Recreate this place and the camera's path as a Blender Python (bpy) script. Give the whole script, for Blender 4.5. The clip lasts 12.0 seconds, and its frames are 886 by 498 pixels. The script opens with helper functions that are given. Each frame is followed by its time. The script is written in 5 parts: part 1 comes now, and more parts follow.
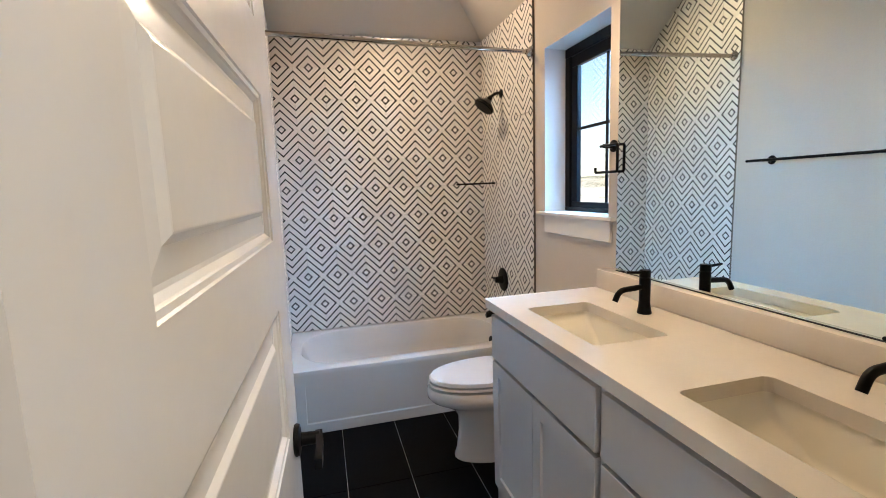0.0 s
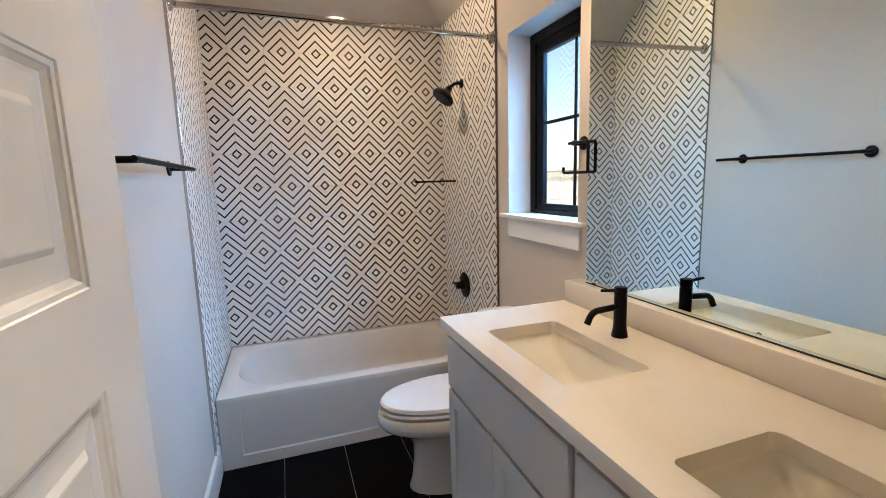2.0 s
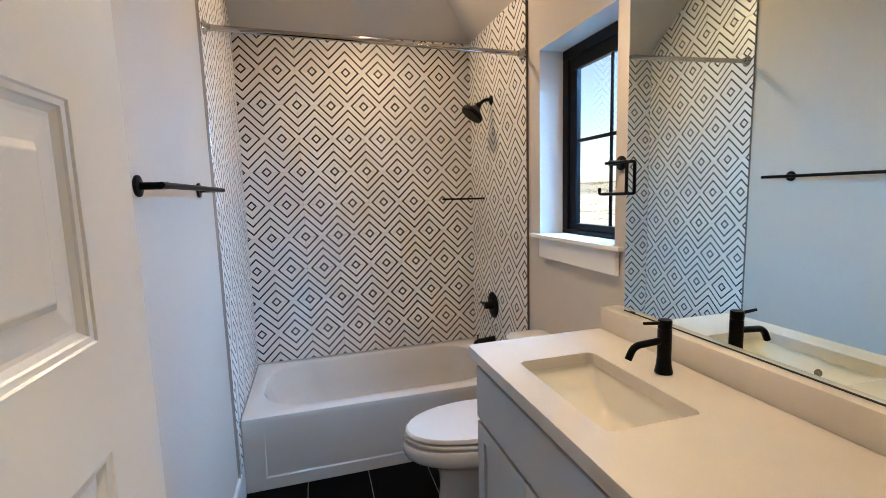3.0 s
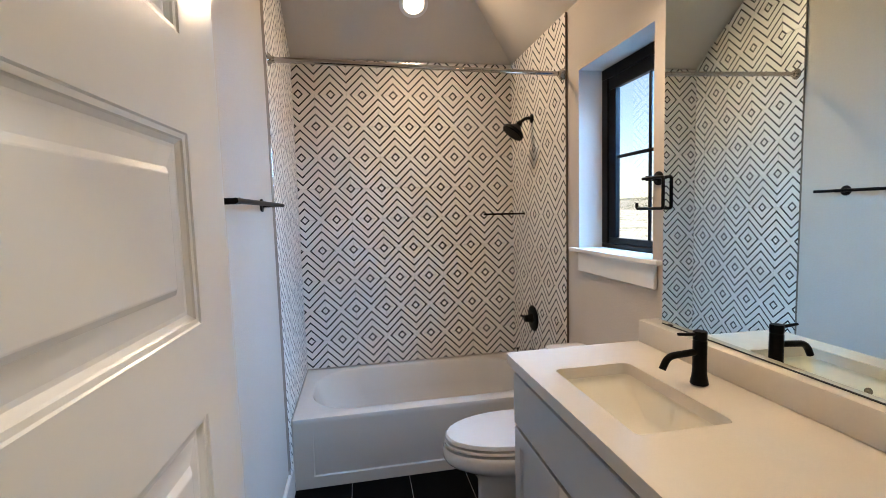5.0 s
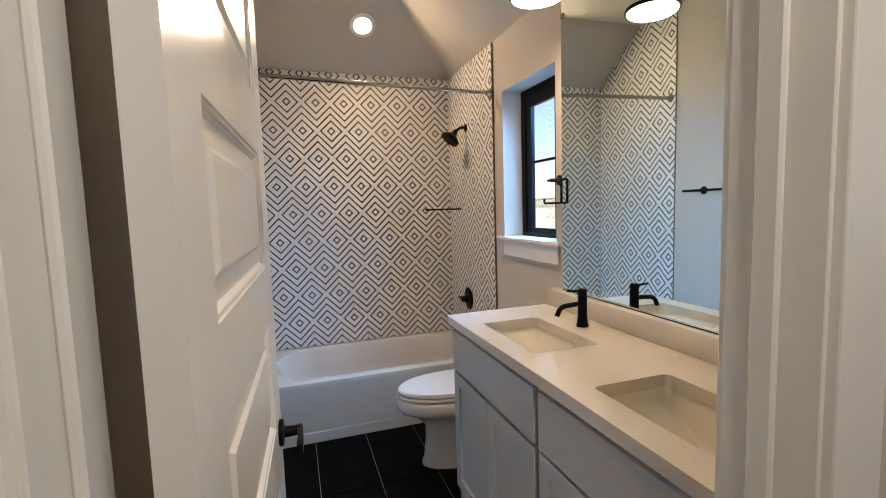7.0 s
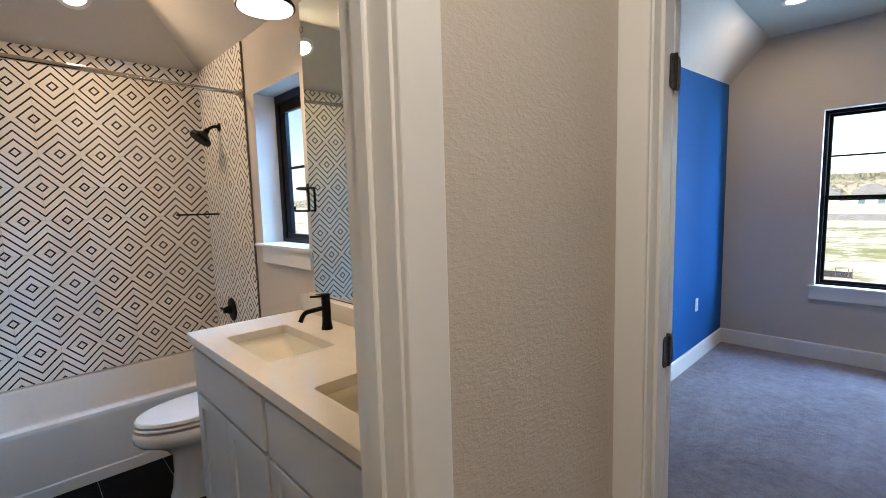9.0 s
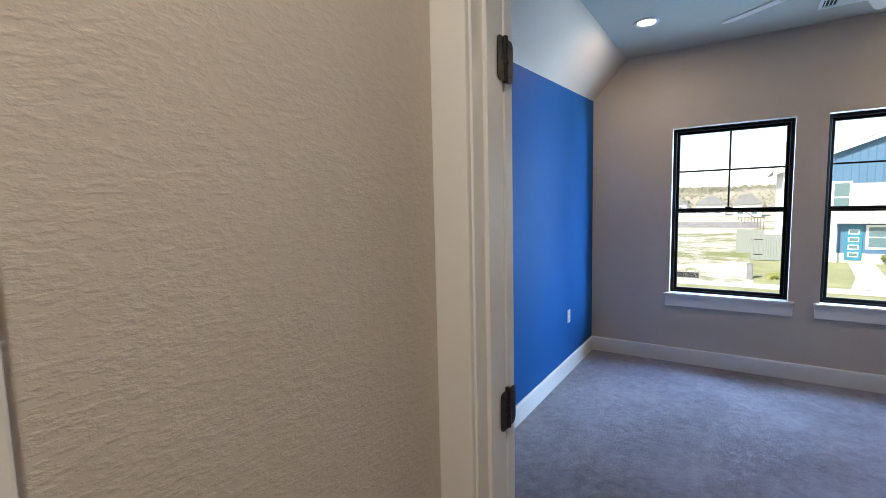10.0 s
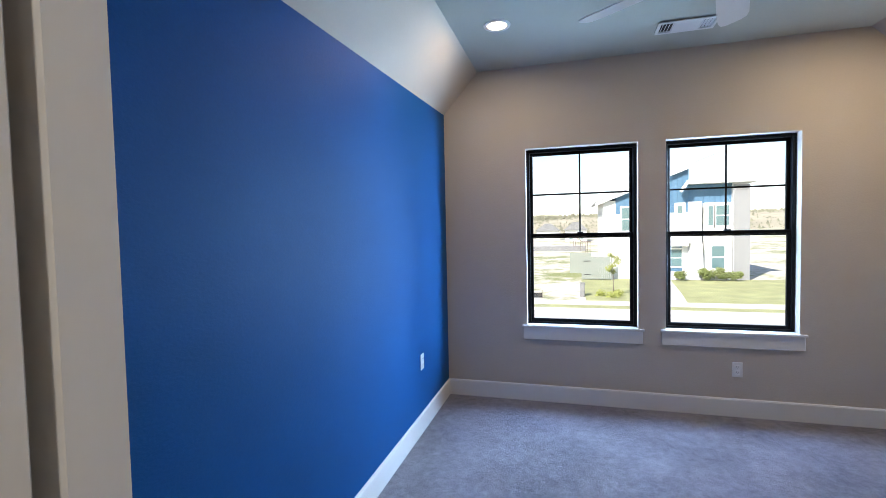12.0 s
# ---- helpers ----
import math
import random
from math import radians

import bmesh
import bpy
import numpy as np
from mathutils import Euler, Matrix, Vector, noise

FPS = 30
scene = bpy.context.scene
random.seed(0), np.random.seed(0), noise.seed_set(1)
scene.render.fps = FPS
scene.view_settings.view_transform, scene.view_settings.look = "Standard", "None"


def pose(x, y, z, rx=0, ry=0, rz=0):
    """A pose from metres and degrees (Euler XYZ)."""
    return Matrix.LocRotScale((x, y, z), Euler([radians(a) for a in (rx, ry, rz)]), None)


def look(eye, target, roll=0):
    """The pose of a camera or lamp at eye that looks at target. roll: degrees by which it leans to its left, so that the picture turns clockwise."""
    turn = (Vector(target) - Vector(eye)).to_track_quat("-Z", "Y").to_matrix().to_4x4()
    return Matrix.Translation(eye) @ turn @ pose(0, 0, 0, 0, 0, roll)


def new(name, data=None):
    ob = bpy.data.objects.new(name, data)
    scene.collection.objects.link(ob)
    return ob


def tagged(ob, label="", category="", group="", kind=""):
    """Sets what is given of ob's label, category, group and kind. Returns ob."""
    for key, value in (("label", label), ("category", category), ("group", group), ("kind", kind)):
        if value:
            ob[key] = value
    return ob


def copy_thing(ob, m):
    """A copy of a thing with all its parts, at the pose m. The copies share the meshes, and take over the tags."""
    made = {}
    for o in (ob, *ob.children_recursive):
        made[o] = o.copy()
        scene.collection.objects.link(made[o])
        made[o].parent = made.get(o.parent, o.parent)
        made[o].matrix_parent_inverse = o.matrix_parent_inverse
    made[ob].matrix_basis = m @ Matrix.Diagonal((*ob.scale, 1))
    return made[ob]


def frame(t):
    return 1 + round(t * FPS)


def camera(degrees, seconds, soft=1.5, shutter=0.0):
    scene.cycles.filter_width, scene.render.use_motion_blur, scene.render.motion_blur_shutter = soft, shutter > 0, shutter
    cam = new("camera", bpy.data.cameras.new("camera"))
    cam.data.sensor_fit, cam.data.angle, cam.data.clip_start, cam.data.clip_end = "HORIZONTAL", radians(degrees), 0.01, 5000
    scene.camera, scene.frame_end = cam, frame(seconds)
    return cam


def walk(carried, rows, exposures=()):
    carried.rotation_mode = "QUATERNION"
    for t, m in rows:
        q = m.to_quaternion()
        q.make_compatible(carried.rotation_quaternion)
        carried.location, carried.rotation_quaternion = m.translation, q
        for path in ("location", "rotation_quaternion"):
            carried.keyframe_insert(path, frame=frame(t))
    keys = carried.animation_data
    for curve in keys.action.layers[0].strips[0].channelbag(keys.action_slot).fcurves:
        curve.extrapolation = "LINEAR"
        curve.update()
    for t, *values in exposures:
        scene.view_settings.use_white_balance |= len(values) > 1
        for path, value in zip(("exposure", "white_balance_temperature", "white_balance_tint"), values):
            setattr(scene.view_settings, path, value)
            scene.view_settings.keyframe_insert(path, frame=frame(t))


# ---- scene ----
cam = camera(89.3, 12.0, soft=0.7)
PATH = [
    (0, (0.573, 0.331, 1.396), (1.087, 2.245, 1.130), -2.0),
    (0.5, (0.609, 0.392, 1.387), (1.213, 2.276, 1.097), -1.5),
    (1, (0.649, 0.452, 1.394), (1.297, 2.32, 1.09), -1.5),
    (1.5, (0.685, 0.505, 1.406), (1.352, 2.365, 1.096), -1.5),
    (2, (0.709, 0.562, 1.425), (1.361, 2.429, 1.126), -1.7),
    (2.5, (0.711, 0.609, 1.452), (1.318, 2.495, 1.179), -1.7),
    (3, (0.72, 0.628, 1.461), (1.265, 2.536, 1.218), -1.7),
    (3.2, (0.717, 0.633, 1.465), (1.242, 2.545, 1.228), -1.7),
    (4.8, (0.702, 0.555, 1.464), (1.078, 2.512, 1.285), -1.7),
    (5, (0.704, 0.532, 1.456), (1.069, 2.492, 1.288), -1.7),
    (5.5, (0.656, 0.443, 1.454), (1.038, 2.399, 1.289), -1.7),
    (6, (0.603, 0.36, 1.442), (1.045, 2.303, 1.269), -1.6),
    (6.5, (0.566, 0.248, 1.439), (1.101, 2.167, 1.257), -1.6),
    (6.7, (0.559, 0.192, 1.436), (1.127, 2.101, 1.255), -1.7),
    (8.3, (0.532, -0.15, 1.439), (1.625, 1.511, 1.226), -1.4),
    (8.5, (0.57, -0.137, 1.446), (1.757, 1.458, 1.23), -1.4),
    (9, (0.71, -0.09, 1.472), (2.086, 1.346, 1.26), -1.6),
    (9.5, (0.872, -0.066, 1.499), (2.405, 1.201, 1.285), -1.5),
    (10, (1.123, -0.057, 1.49), (2.786, 1.038, 1.304), -1.3),
    (10.5, (1.352, -0.005, 1.463), (3.107, 0.944, 1.314), -1.1),
    (11, (1.562, 0.031, 1.484), (3.38, 0.854, 1.351), -1.0),
    (11.5, (1.732, 0.113, 1.468), (3.609, 0.795, 1.371), -1.1),
    (12, (1.856, 0.113, 1.478), (3.78, 0.652, 1.393), -1.2),
]
walk(cam, [(t, look(eye, target, roll)) for t, eye, target, roll in PATH], exposures=[(0, 1.68), (1.5, 1.62), (3, 1.46), (5, 1.40), (6.5, 1.38), (8.5, 1.56), (9, 1.44), (9.5, 1.35), (10, 1.35), (10.5, 1.45), (11.5, 1.38), (12, 1.45)])

# ---- world, sun, lights ----
SUN_AZ, SUN_EL = 150.0, 42.0
world = bpy.data.worlds.new("sky")
scene.world = world
world.use_nodes = True
wn = world.node_tree.nodes
sky = wn.new("ShaderNodeTexSky")
sky.sky_type = "NISHITA"
sky.sun_disc = False
sky.sun_elevation = radians(SUN_EL)
sky.sun_rotation = radians(90 - SUN_AZ)
sky.dust_density = 0.5
wn["Background"].inputs["Strength"].default_value = 0.10
world.node_tree.links.new(sky.outputs["Color"], wn["Background"].inputs["Color"])

sun = new("sun", bpy.data.lights.new("sun", "SUN"))
sun.data.energy, sun.data.angle, sun.data.color = 4.2, radians(0.5), (1.0, 0.95, 0.88)
sd = Vector((math.cos(radians(SUN_EL)) * math.cos(radians(SUN_AZ)), math.cos(radians(SUN_EL)) * math.sin(radians(SUN_AZ)), math.sin(radians(SUN_EL))))
sun.matrix_world = look(sd * 50, (0, 0, 0))


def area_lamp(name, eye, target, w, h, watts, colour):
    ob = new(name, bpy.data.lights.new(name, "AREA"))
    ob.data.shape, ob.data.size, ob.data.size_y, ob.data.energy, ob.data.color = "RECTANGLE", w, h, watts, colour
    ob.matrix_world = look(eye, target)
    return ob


SKYBLUE = (0.50, 0.73, 1.0)
WARM = (1.0, 0.74, 0.49)
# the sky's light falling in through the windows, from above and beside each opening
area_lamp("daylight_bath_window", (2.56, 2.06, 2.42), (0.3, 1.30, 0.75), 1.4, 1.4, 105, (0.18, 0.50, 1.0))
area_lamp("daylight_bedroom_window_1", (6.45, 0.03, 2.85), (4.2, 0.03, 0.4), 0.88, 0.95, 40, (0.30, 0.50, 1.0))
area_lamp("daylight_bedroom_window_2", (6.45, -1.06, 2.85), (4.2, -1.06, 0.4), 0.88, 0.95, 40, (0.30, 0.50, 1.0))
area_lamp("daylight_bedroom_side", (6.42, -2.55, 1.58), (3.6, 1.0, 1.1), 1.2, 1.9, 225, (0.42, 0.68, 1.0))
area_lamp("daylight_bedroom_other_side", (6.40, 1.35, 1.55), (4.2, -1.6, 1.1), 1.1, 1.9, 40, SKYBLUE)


def disc_lamp(name, eye, target, d, watts, colour):
    ob = new(name, bpy.data.lights.new(name, "AREA"))
    ob.data.shape, ob.data.size, ob.data.energy, ob.data.color = "DISK", d, watts, colour
    ob.matrix_world = look(eye, target)
    return ob


disc_lamp("pendant_glow", (1.514, 1.725, 2.243), (1.514, 1.725, 0), 0.19, 3.3, WARM)
disc_lamp("bath_can_glow", (1.095, 3.364, 2.716), (1.095, 2.94, 2.166), 0.11, 4.7, WARM)
disc_lamp("bedroom_can_glow", (4.888, 0.558, 2.818), (4.888, 0.558, 0), 0.11, 3.0, (1.0, 0.78, 0.52))
# unseen lamp, assumed by symmetry, added to warm the upper far wall
disc_lamp("bedroom_can_glow_assumed", (4.888, -1.655, 2.818), (4.888, -1.655, 0), 0.11, 4.2, (1.0, 0.78, 0.52))
# the hall's real source is unknown: lamp added to light walls and casings
disc_lamp("hall_fill_glow", (0.90, -0.15, 2.728), (0.90, -0.15, 0), 0.14, 7.2, (1.0, 0.91, 0.80))

# ---- materials ----


class Nodes:
    """A small builder for node materials."""

    def __init__(self, name):
        self.mat = bpy.data.materials.new(name)
        self.mat.use_nodes = True
        self.tree = self.mat.node_tree
        self.bsdf = self.tree.nodes["Principled BSDF"]

    def add(self, kind, **values):
        n = self.tree.nodes.new(kind)
        for k, v in values.items():
            if k in n.inputs:
                n.inputs[k].default_value = v
        return n

    def link(self, a, b):
        self.tree.links.new(a, b)

    def math(self, op, a, b=None, c=None):
        n = self.tree.nodes.new("ShaderNodeMath")
        n.operation = op
        for i, v in enumerate((a, b, c)):
            if v is None:
                continue
            if isinstance(v, (int, float)):
                n.inputs[i].default_value = v
            else:
                self.link(v, n.inputs[i])
        return n.outputs[0]

    def coords(self):
        return self.tree.nodes.new("ShaderNodeTexCoord").outputs["Object"]

    def noise(self, scale, detail=3.0, rough=0.55, vec=None):
        n = self.add("ShaderNodeTexNoise", Scale=scale, Detail=detail, Roughness=rough)
        self.link(vec if vec is not None else self.coords(), n.inputs["Vector"])
        return n.outputs["Fac"]

    def mix(self, fac, a, b):
        n = self.tree.nodes.new("ShaderNodeMix")
        n.data_type = "RGBA"
        for sock, v in ((n.inputs[0], fac), (n.inputs[6], a), (n.inputs[7], b)):
            if isinstance(v, (int, float)):
                sock.default_value = v
            elif isinstance(v, tuple):
                sock.default_value = (*v, 1.0)
            else:
                self.link(v, sock)
        return n.outputs[2]

    def ramp(self, fac, lo, hi):
        n = self.tree.nodes.new("ShaderNodeMapRange")
        n.inputs[1].default_value, n.inputs[2].default_value = lo, hi
        self.link(fac, n.inputs[0])
        return n.outputs[0]

    def bump(self, height, strength, distance):
        n = self.add("ShaderNodeBump", Strength=strength, Distance=distance)
        self.link(height, n.inputs["Height"])
        self.link(n.outputs["Normal"], self.bsdf.inputs["Normal"])


def simple(name, colour, rough=0.5, metal=0.0, vary=0.08, scale=4.0, fine=60.0, bump=0.0, bump_scale=120.0, bump_dist=0.002, coat=0.0, spec=0.5, rough_vary=0.06):
    """A surface with stains at two scales, a little uneven gloss and fine relief."""
    m = Nodes(name)
    big, small = m.noise(scale, 4.0), m.noise(fine, 3.0)
    f = m.math("ADD", m.math("MULTIPLY", big, 0.65), m.math("MULTIPLY", small, 0.35))
    f = m.ramp(f, 0.3, 0.7)
    lo, hi = tuple(c * (1 - vary) for c in colour), tuple(min(1.0, c * (1 + vary)) for c in colour)
    m.link(m.mix(f, lo, hi), m.bsdf.inputs["Base Color"])
    m.link(m.math("ADD", m.math("MULTIPLY", m.math("SUBTRACT", small, 0.5), rough_vary * 2), rough), m.bsdf.inputs["Roughness"])
    m.bsdf.inputs["Metallic"].default_value = metal
    m.bsdf.inputs["Coat Weight"].default_value = coat
    m.bsdf.inputs["Specular IOR Level"].default_value = spec
    if bump:
        m.bump(m.noise(bump_scale, 3.0), bump, bump_dist)
    return m.mat


def orange_peel(name, colour, vary=0.04, strength=0.5, rough=0.75, spec=0.3, size=1.0):
    """Rolled paint over sprayed drywall texture: low flat-topped blobs, drawn out sideways, and a fine nap."""
    m = Nodes(name)
    big, small = m.noise(1.3, 4.0), m.noise(90.0, 2.0)
    f = m.ramp(m.math("ADD", m.math("MULTIPLY", big, 0.7), m.math("MULTIPLY", small, 0.3)), 0.3, 0.7)
    m.link(m.mix(f, tuple(c * (1 - vary) for c in colour), tuple(c * (1 + vary) for c in colour)), m.bsdf.inputs["Base Color"])
    m.bsdf.inputs["Roughness"].default_value = rough
    m.bsdf.inputs["Specular IOR Level"].default_value = spec
    flat = m.tree.nodes.new("ShaderNodeMapping")
    flat.inputs["Scale"].default_value = (1.0 / size, 1.0 / size, 2.0 / size)
    m.link(m.coords(), flat.inputs["Vector"])
    blobs = m.ramp(m.noise(70.0, 3.0, 0.55, flat.outputs["Vector"]), 0.40, 0.70)
    fine = m.noise(300.0, 2.0)
    m.bump(m.math("ADD", blobs, m.math("MULTIPLY", fine, 0.12)), strength, 0.0016)
    return m.mat


def glow(name, colour, strength):
    m = Nodes(name)
    m.bsdf.inputs["Base Color"].default_value = (0.9, 0.9, 0.88, 1)
    m.bsdf.inputs["Emission Color"].default_value = (*colour, 1)
    m.bsdf.inputs["Emission Strength"].default_value = strength
    return m.mat


def glass(name, tint=(1, 1, 1)):
    m = Nodes(name)
    m.bsdf.inputs["Base Color"].default_value = (*tint, 1)
    m.bsdf.inputs["Transmission Weight"].default_value = 1.0
    m.bsdf.inputs["Roughness"].default_value = 0.0
    m.bsdf.inputs["IOR"].default_value = 1.45
    return m.mat


PITCH = 0.209


def tile_pattern(name):
    """White glazed tile with thin dark nested diamonds and zigzags, printed on the face."""
    m = Nodes(name)
    sep = m.tree.nodes.new("ShaderNodeSeparateXYZ")
    m.link(m.coords(), sep.inputs[0])
    a = m.math("DIVIDE", sep.outputs["X"], PITCH)
    b = m.math("DIVIDE", sep.outputs["Z"], PITCH * 2)
    dx = m.math("ABSOLUTE", m.math("SUBTRACT", m.math("FRACT", m.math("ADD", a, 100.5)), 0.5))
    dz = m.math("MULTIPLY", m.math("ABSOLUTE", m.math("SUBTRACT", m.math("FRACT", m.math("ADD", b, 100.5)), 0.5)), 2.0)
    d = m.math("ADD", dx, dz)
    wob = m.math("MULTIPLY", m.math("SUBTRACT", m.noise(160.0, 2.0), 0.5), 0.012)
    line = m.math("ABSOLUTE", m.math("SUBTRACT", m.math("FRACT", m.math("DIVIDE", m.math("ADD", d, wob), 0.25)), 0.5))
    ink = m.math("SUBTRACT", 1.0, m.ramp(line, 0.112, 0.128))
    info = m.tree.nodes.new("ShaderNodeObjectInfo")
    shade = m.math("ADD", m.math("MULTIPLY", info.outputs["Random"], 0.6), m.math("MULTIPLY", m.noise(9.0, 3.0), 0.4))
    ground = m.mix(shade, (0.74, 0.69, 0.62), (0.82, 0.78, 0.72))
    m.link(m.mix(ink, ground, (0.008, 0.006, 0.005)), m.bsdf.inputs["Base Color"])
    m.link(m.math("ADD", m.math("MULTIPLY", m.noise(40.0), 0.14), 0.30), m.bsdf.inputs["Roughness"])
    m.bump(m.noise(26.0, 2.0), 0.12, 0.002)
    return m.mat


def carpet_material(name):
    m = Nodes(name)
    tracks = m.noise(2.2, 4.0, 0.6)
    tuft = m.noise(150.0, 3.0, 0.7)
    mid = m.noise(17.0, 4.0, 0.65)
    f = m.ramp(m.math("ADD", m.math("MULTIPLY", tracks, 0.35), m.math("ADD", m.math("MULTIPLY", tuft, 0.35), m.math("MULTIPLY", mid, 0.3))), 0.36, 0.64)
    m.link(m.mix(f, (0.125, 0.115, 0.13), (0.40, 0.375, 0.41)), m.bsdf.inputs["Base Color"])
    m.bsdf.inputs["Roughness"].default_value = 0.95
    m.bsdf.inputs["Sheen Weight"].default_value = 0.25
    m.bsdf.inputs["Specular IOR Level"].default_value = 0.1
    m.bump(m.math("ADD", tuft, m.math("MULTIPLY", mid, 1.2)), 0.9, 0.012)
    return m.mat


GREIGE = (0.56, 0.50, 0.43)
M_WALL = orange_peel("greige_paint", GREIGE, strength=0.22)
M_HALL = orange_peel("hall_greige_paint", GREIGE, vary=0.05, strength=0.36)
M_CEIL = orange_peel("ceiling_paint", (0.60, 0.55, 0.48), strength=0.22)
M_BEDCEIL = orange_peel("bedroom_ceiling_paint", (0.50, 0.51, 0.44), strength=0.25)
M_BLUE = orange_peel("deep_blue_paint", (0.003, 0.074, 0.245), vary=0.10, strength=0.22, rough=0.55, spec=0.16)
M_TRIM = simple("white_trim_paint", (0.78, 0.76, 0.72), 0.26, vary=0.02, scale=2.0, fine=30, bump=0.012, bump_scale=240, bump_dist=0.001, rough_vary=0.015)
M_DOOR = simple("white_door_paint", (0.78, 0.77, 0.75), 0.25, vary=0.02, scale=2.0, fine=30, bump=0.05, bump_scale=150, bump_dist=0.001, rough_vary=0.02, spec=0.32)
M_CAB = simple("cabinet_paint", (0.52, 0.515, 0.52), 0.42, vary=0.03, bump=0.012, bump_scale=220, bump_dist=0.001, rough_vary=0.015)
M_QUARTZ = simple("white_quartz", (0.66, 0.60, 0.52), 0.06, vary=0.03, scale=9, fine=200, coat=0.0, rough_vary=0.015, spec=0.60)
M_CHINA = simple("vitreous_china", (0.72, 0.68, 0.64), 0.09, vary=0.015, coat=0.6, rough_vary=0.02)
M_SINK = simple("sink_china", (0.78, 0.73, 0.62), 0.06, vary=0.015, coat=0.0, rough_vary=0.02)
M_TUB = simple("tub_enamel", (0.64, 0.60, 0.545), 0.18, vary=0.02, coat=0.2)
M_BLACK = simple("matte_black_metal", (0.0022, 0.0022, 0.0025), 0.42, metal=0.0, vary=0.2, fine=200, spec=0.13)
M_HINGE = simple("oiled_bronze", (0.020, 0.014, 0.011), 0.36, metal=0.5, vary=0.3, fine=90)
M_CHROME = simple("brushed_nickel", (0.50, 0.465, 0.43), 0.09, metal=1.0, vary=0.06, fine=140)
M_FRAME = simple("black_window_frame", (0.0025, 0.0023, 0.0025), 0.42, vary=0.2, spec=0.14)
M_GLASS = glass("window_glass")
M_GROUT = simple("pale_grout", (0.52, 0.48, 0.42), 0.9, vary=0.1, bump=0.3)
M_DARKGROUT = simple("grey_grout", (0.36, 0.35, 0.34), 0.9, vary=0.12, bump=0.3)
M_FLOORTILE = simple("charcoal_floor_tile", (0.0014, 0.0014, 0.0017), 0.50, vary=0.35, scale=6, fine=70, bump=0.15, bump_scale=35, spec=0.05)
M_TILE = tile_pattern("diamond_wall_tile")
M_CARPET = carpet_material("taupe_carpet")
M_PLATE = simple("white_plastic", (0.80, 0.80, 0.78), 0.35, vary=0.02)
M_DARK = simple("dark_slot", (0.02, 0.02, 0.02), 0.6)
M_PENDANT = glow("pendant_diffuser", (1.0, 0.86, 0.68), 4.0)
M_CANLENS = glow("can_lens", (1.0, 0.84, 0.62), 5.0)
M_EDGE = simple("tile_edge_metal", (0.16, 0.13, 0.11), 0.35, metal=0.8, vary=0.1)
M_FAN = simple("white_fan_blade", (0.74, 0.74, 0.71), 0.35, vary=0.03)

mm = Nodes("mirror_silver")
mm.bsdf.inputs["Base Color"].default_value = (0.77, 0.86, 0.82, 1)
mm.bsdf.inputs["Metallic"].default_value = 1.0
mm.bsdf.inputs["Roughness"].default_value = 0.012
M_MIRROR = mm.mat

# ---- building helpers ----


def mesh_of(name, bm, mats, smooth=False):
    bmesh.ops.recalc_face_normals(bm, faces=bm.faces)
    me = bpy.data.meshes.new(name)
    bm.to_mesh(me)
    bm.free()
    for m in (mats if isinstance(mats, (list, tuple)) else [mats]):
        me.materials.append(m)
    if smooth:
        for p in me.polygons:
            p.use_smooth = True
        me.set_sharp_from_angle(angle=radians(38))
    return me


def part(name, bm, material, parent=None, label="", smooth=True, at=None):
    ob = new(name, mesh_of(name, bm, material, smooth))
    if parent is not None:
        ob.parent = parent
    if at is not None:
        ob.matrix_basis = at
    if label:
        ob["label"] = label
    return ob


def thing(name, m, label, category, group=""):
    ob = new(name)
    ob.empty_display_size = 0.05
    ob.matrix_basis = m
    return tagged(ob, label, category, group)


def structure(name, bm, material, label="", category="", smooth=False):
    return tagged(part(name, bm, material, None, smooth=smooth), label, category, kind="structure")


def box(x0, y0, z0, x1, y1, z1, bevel=0.0, bm=None, seg=1):
    out = bm if bm is not None else bmesh.new()
    r = bmesh.ops.create_cube(out, size=1.0)
    vs = r["verts"]
    for v in vs:
        v.co = Vector((x0 + (v.co.x + 0.5) * (x1 - x0), y0 + (v.co.y + 0.5) * (y1 - y0), z0 + (v.co.z + 0.5) * (z1 - z0)))
    if bevel:
        es = list({e for v in vs for e in v.link_edges})
        bmesh.ops.bevel(out, geom=es, offset=bevel, segments=seg, affect="EDGES", profile=0.5)
    return out


def sweep(bm, rings, caps=True, closed=False):
    """Skin a list of rings, each a list of points."""
    vv = [[bm.verts.new(p) for p in r] for r in rings]
    n = len(vv[0])
    m = len(vv)
    for i in range(m if closed else m - 1):
        a, b = vv[i], vv[(i + 1) % m]
        for j in range(n):
            bm.faces.new((a[j], a[(j + 1) % n], b[(j + 1) % n], b[j]))
    if caps and not closed:
        bm.faces.new(vv[0])
        bm.faces.new(vv[-1][::-1])
    return bm


def tube(points, r, seg=12, bm=None):
    """A round bar along a path; r is one radius or one for each point."""
    out = bm if bm is not None else bmesh.new()
    ps = [Vector(p) for p in points]
    rings = []
    up = None
    for i, p in enumerate(ps):
        d = (ps[min(i + 1, len(ps) - 1)] - ps[max(i - 1, 0)]).normalized()
        if up is None:
            up = Vector((0, 0, 1)) if abs(d.z) < 0.9 else Vector((1, 0, 0))
        side = d.cross(up).normalized()
        up = side.cross(d).normalized()
        rr = r[i] if isinstance(r, (list, tuple)) else r
        rings.append([p + side * (rr * math.cos(2 * math.pi * k / seg)) + up * (rr * math.sin(2 * math.pi * k / seg)) for k in range(seg)])
    return sweep(out, rings)


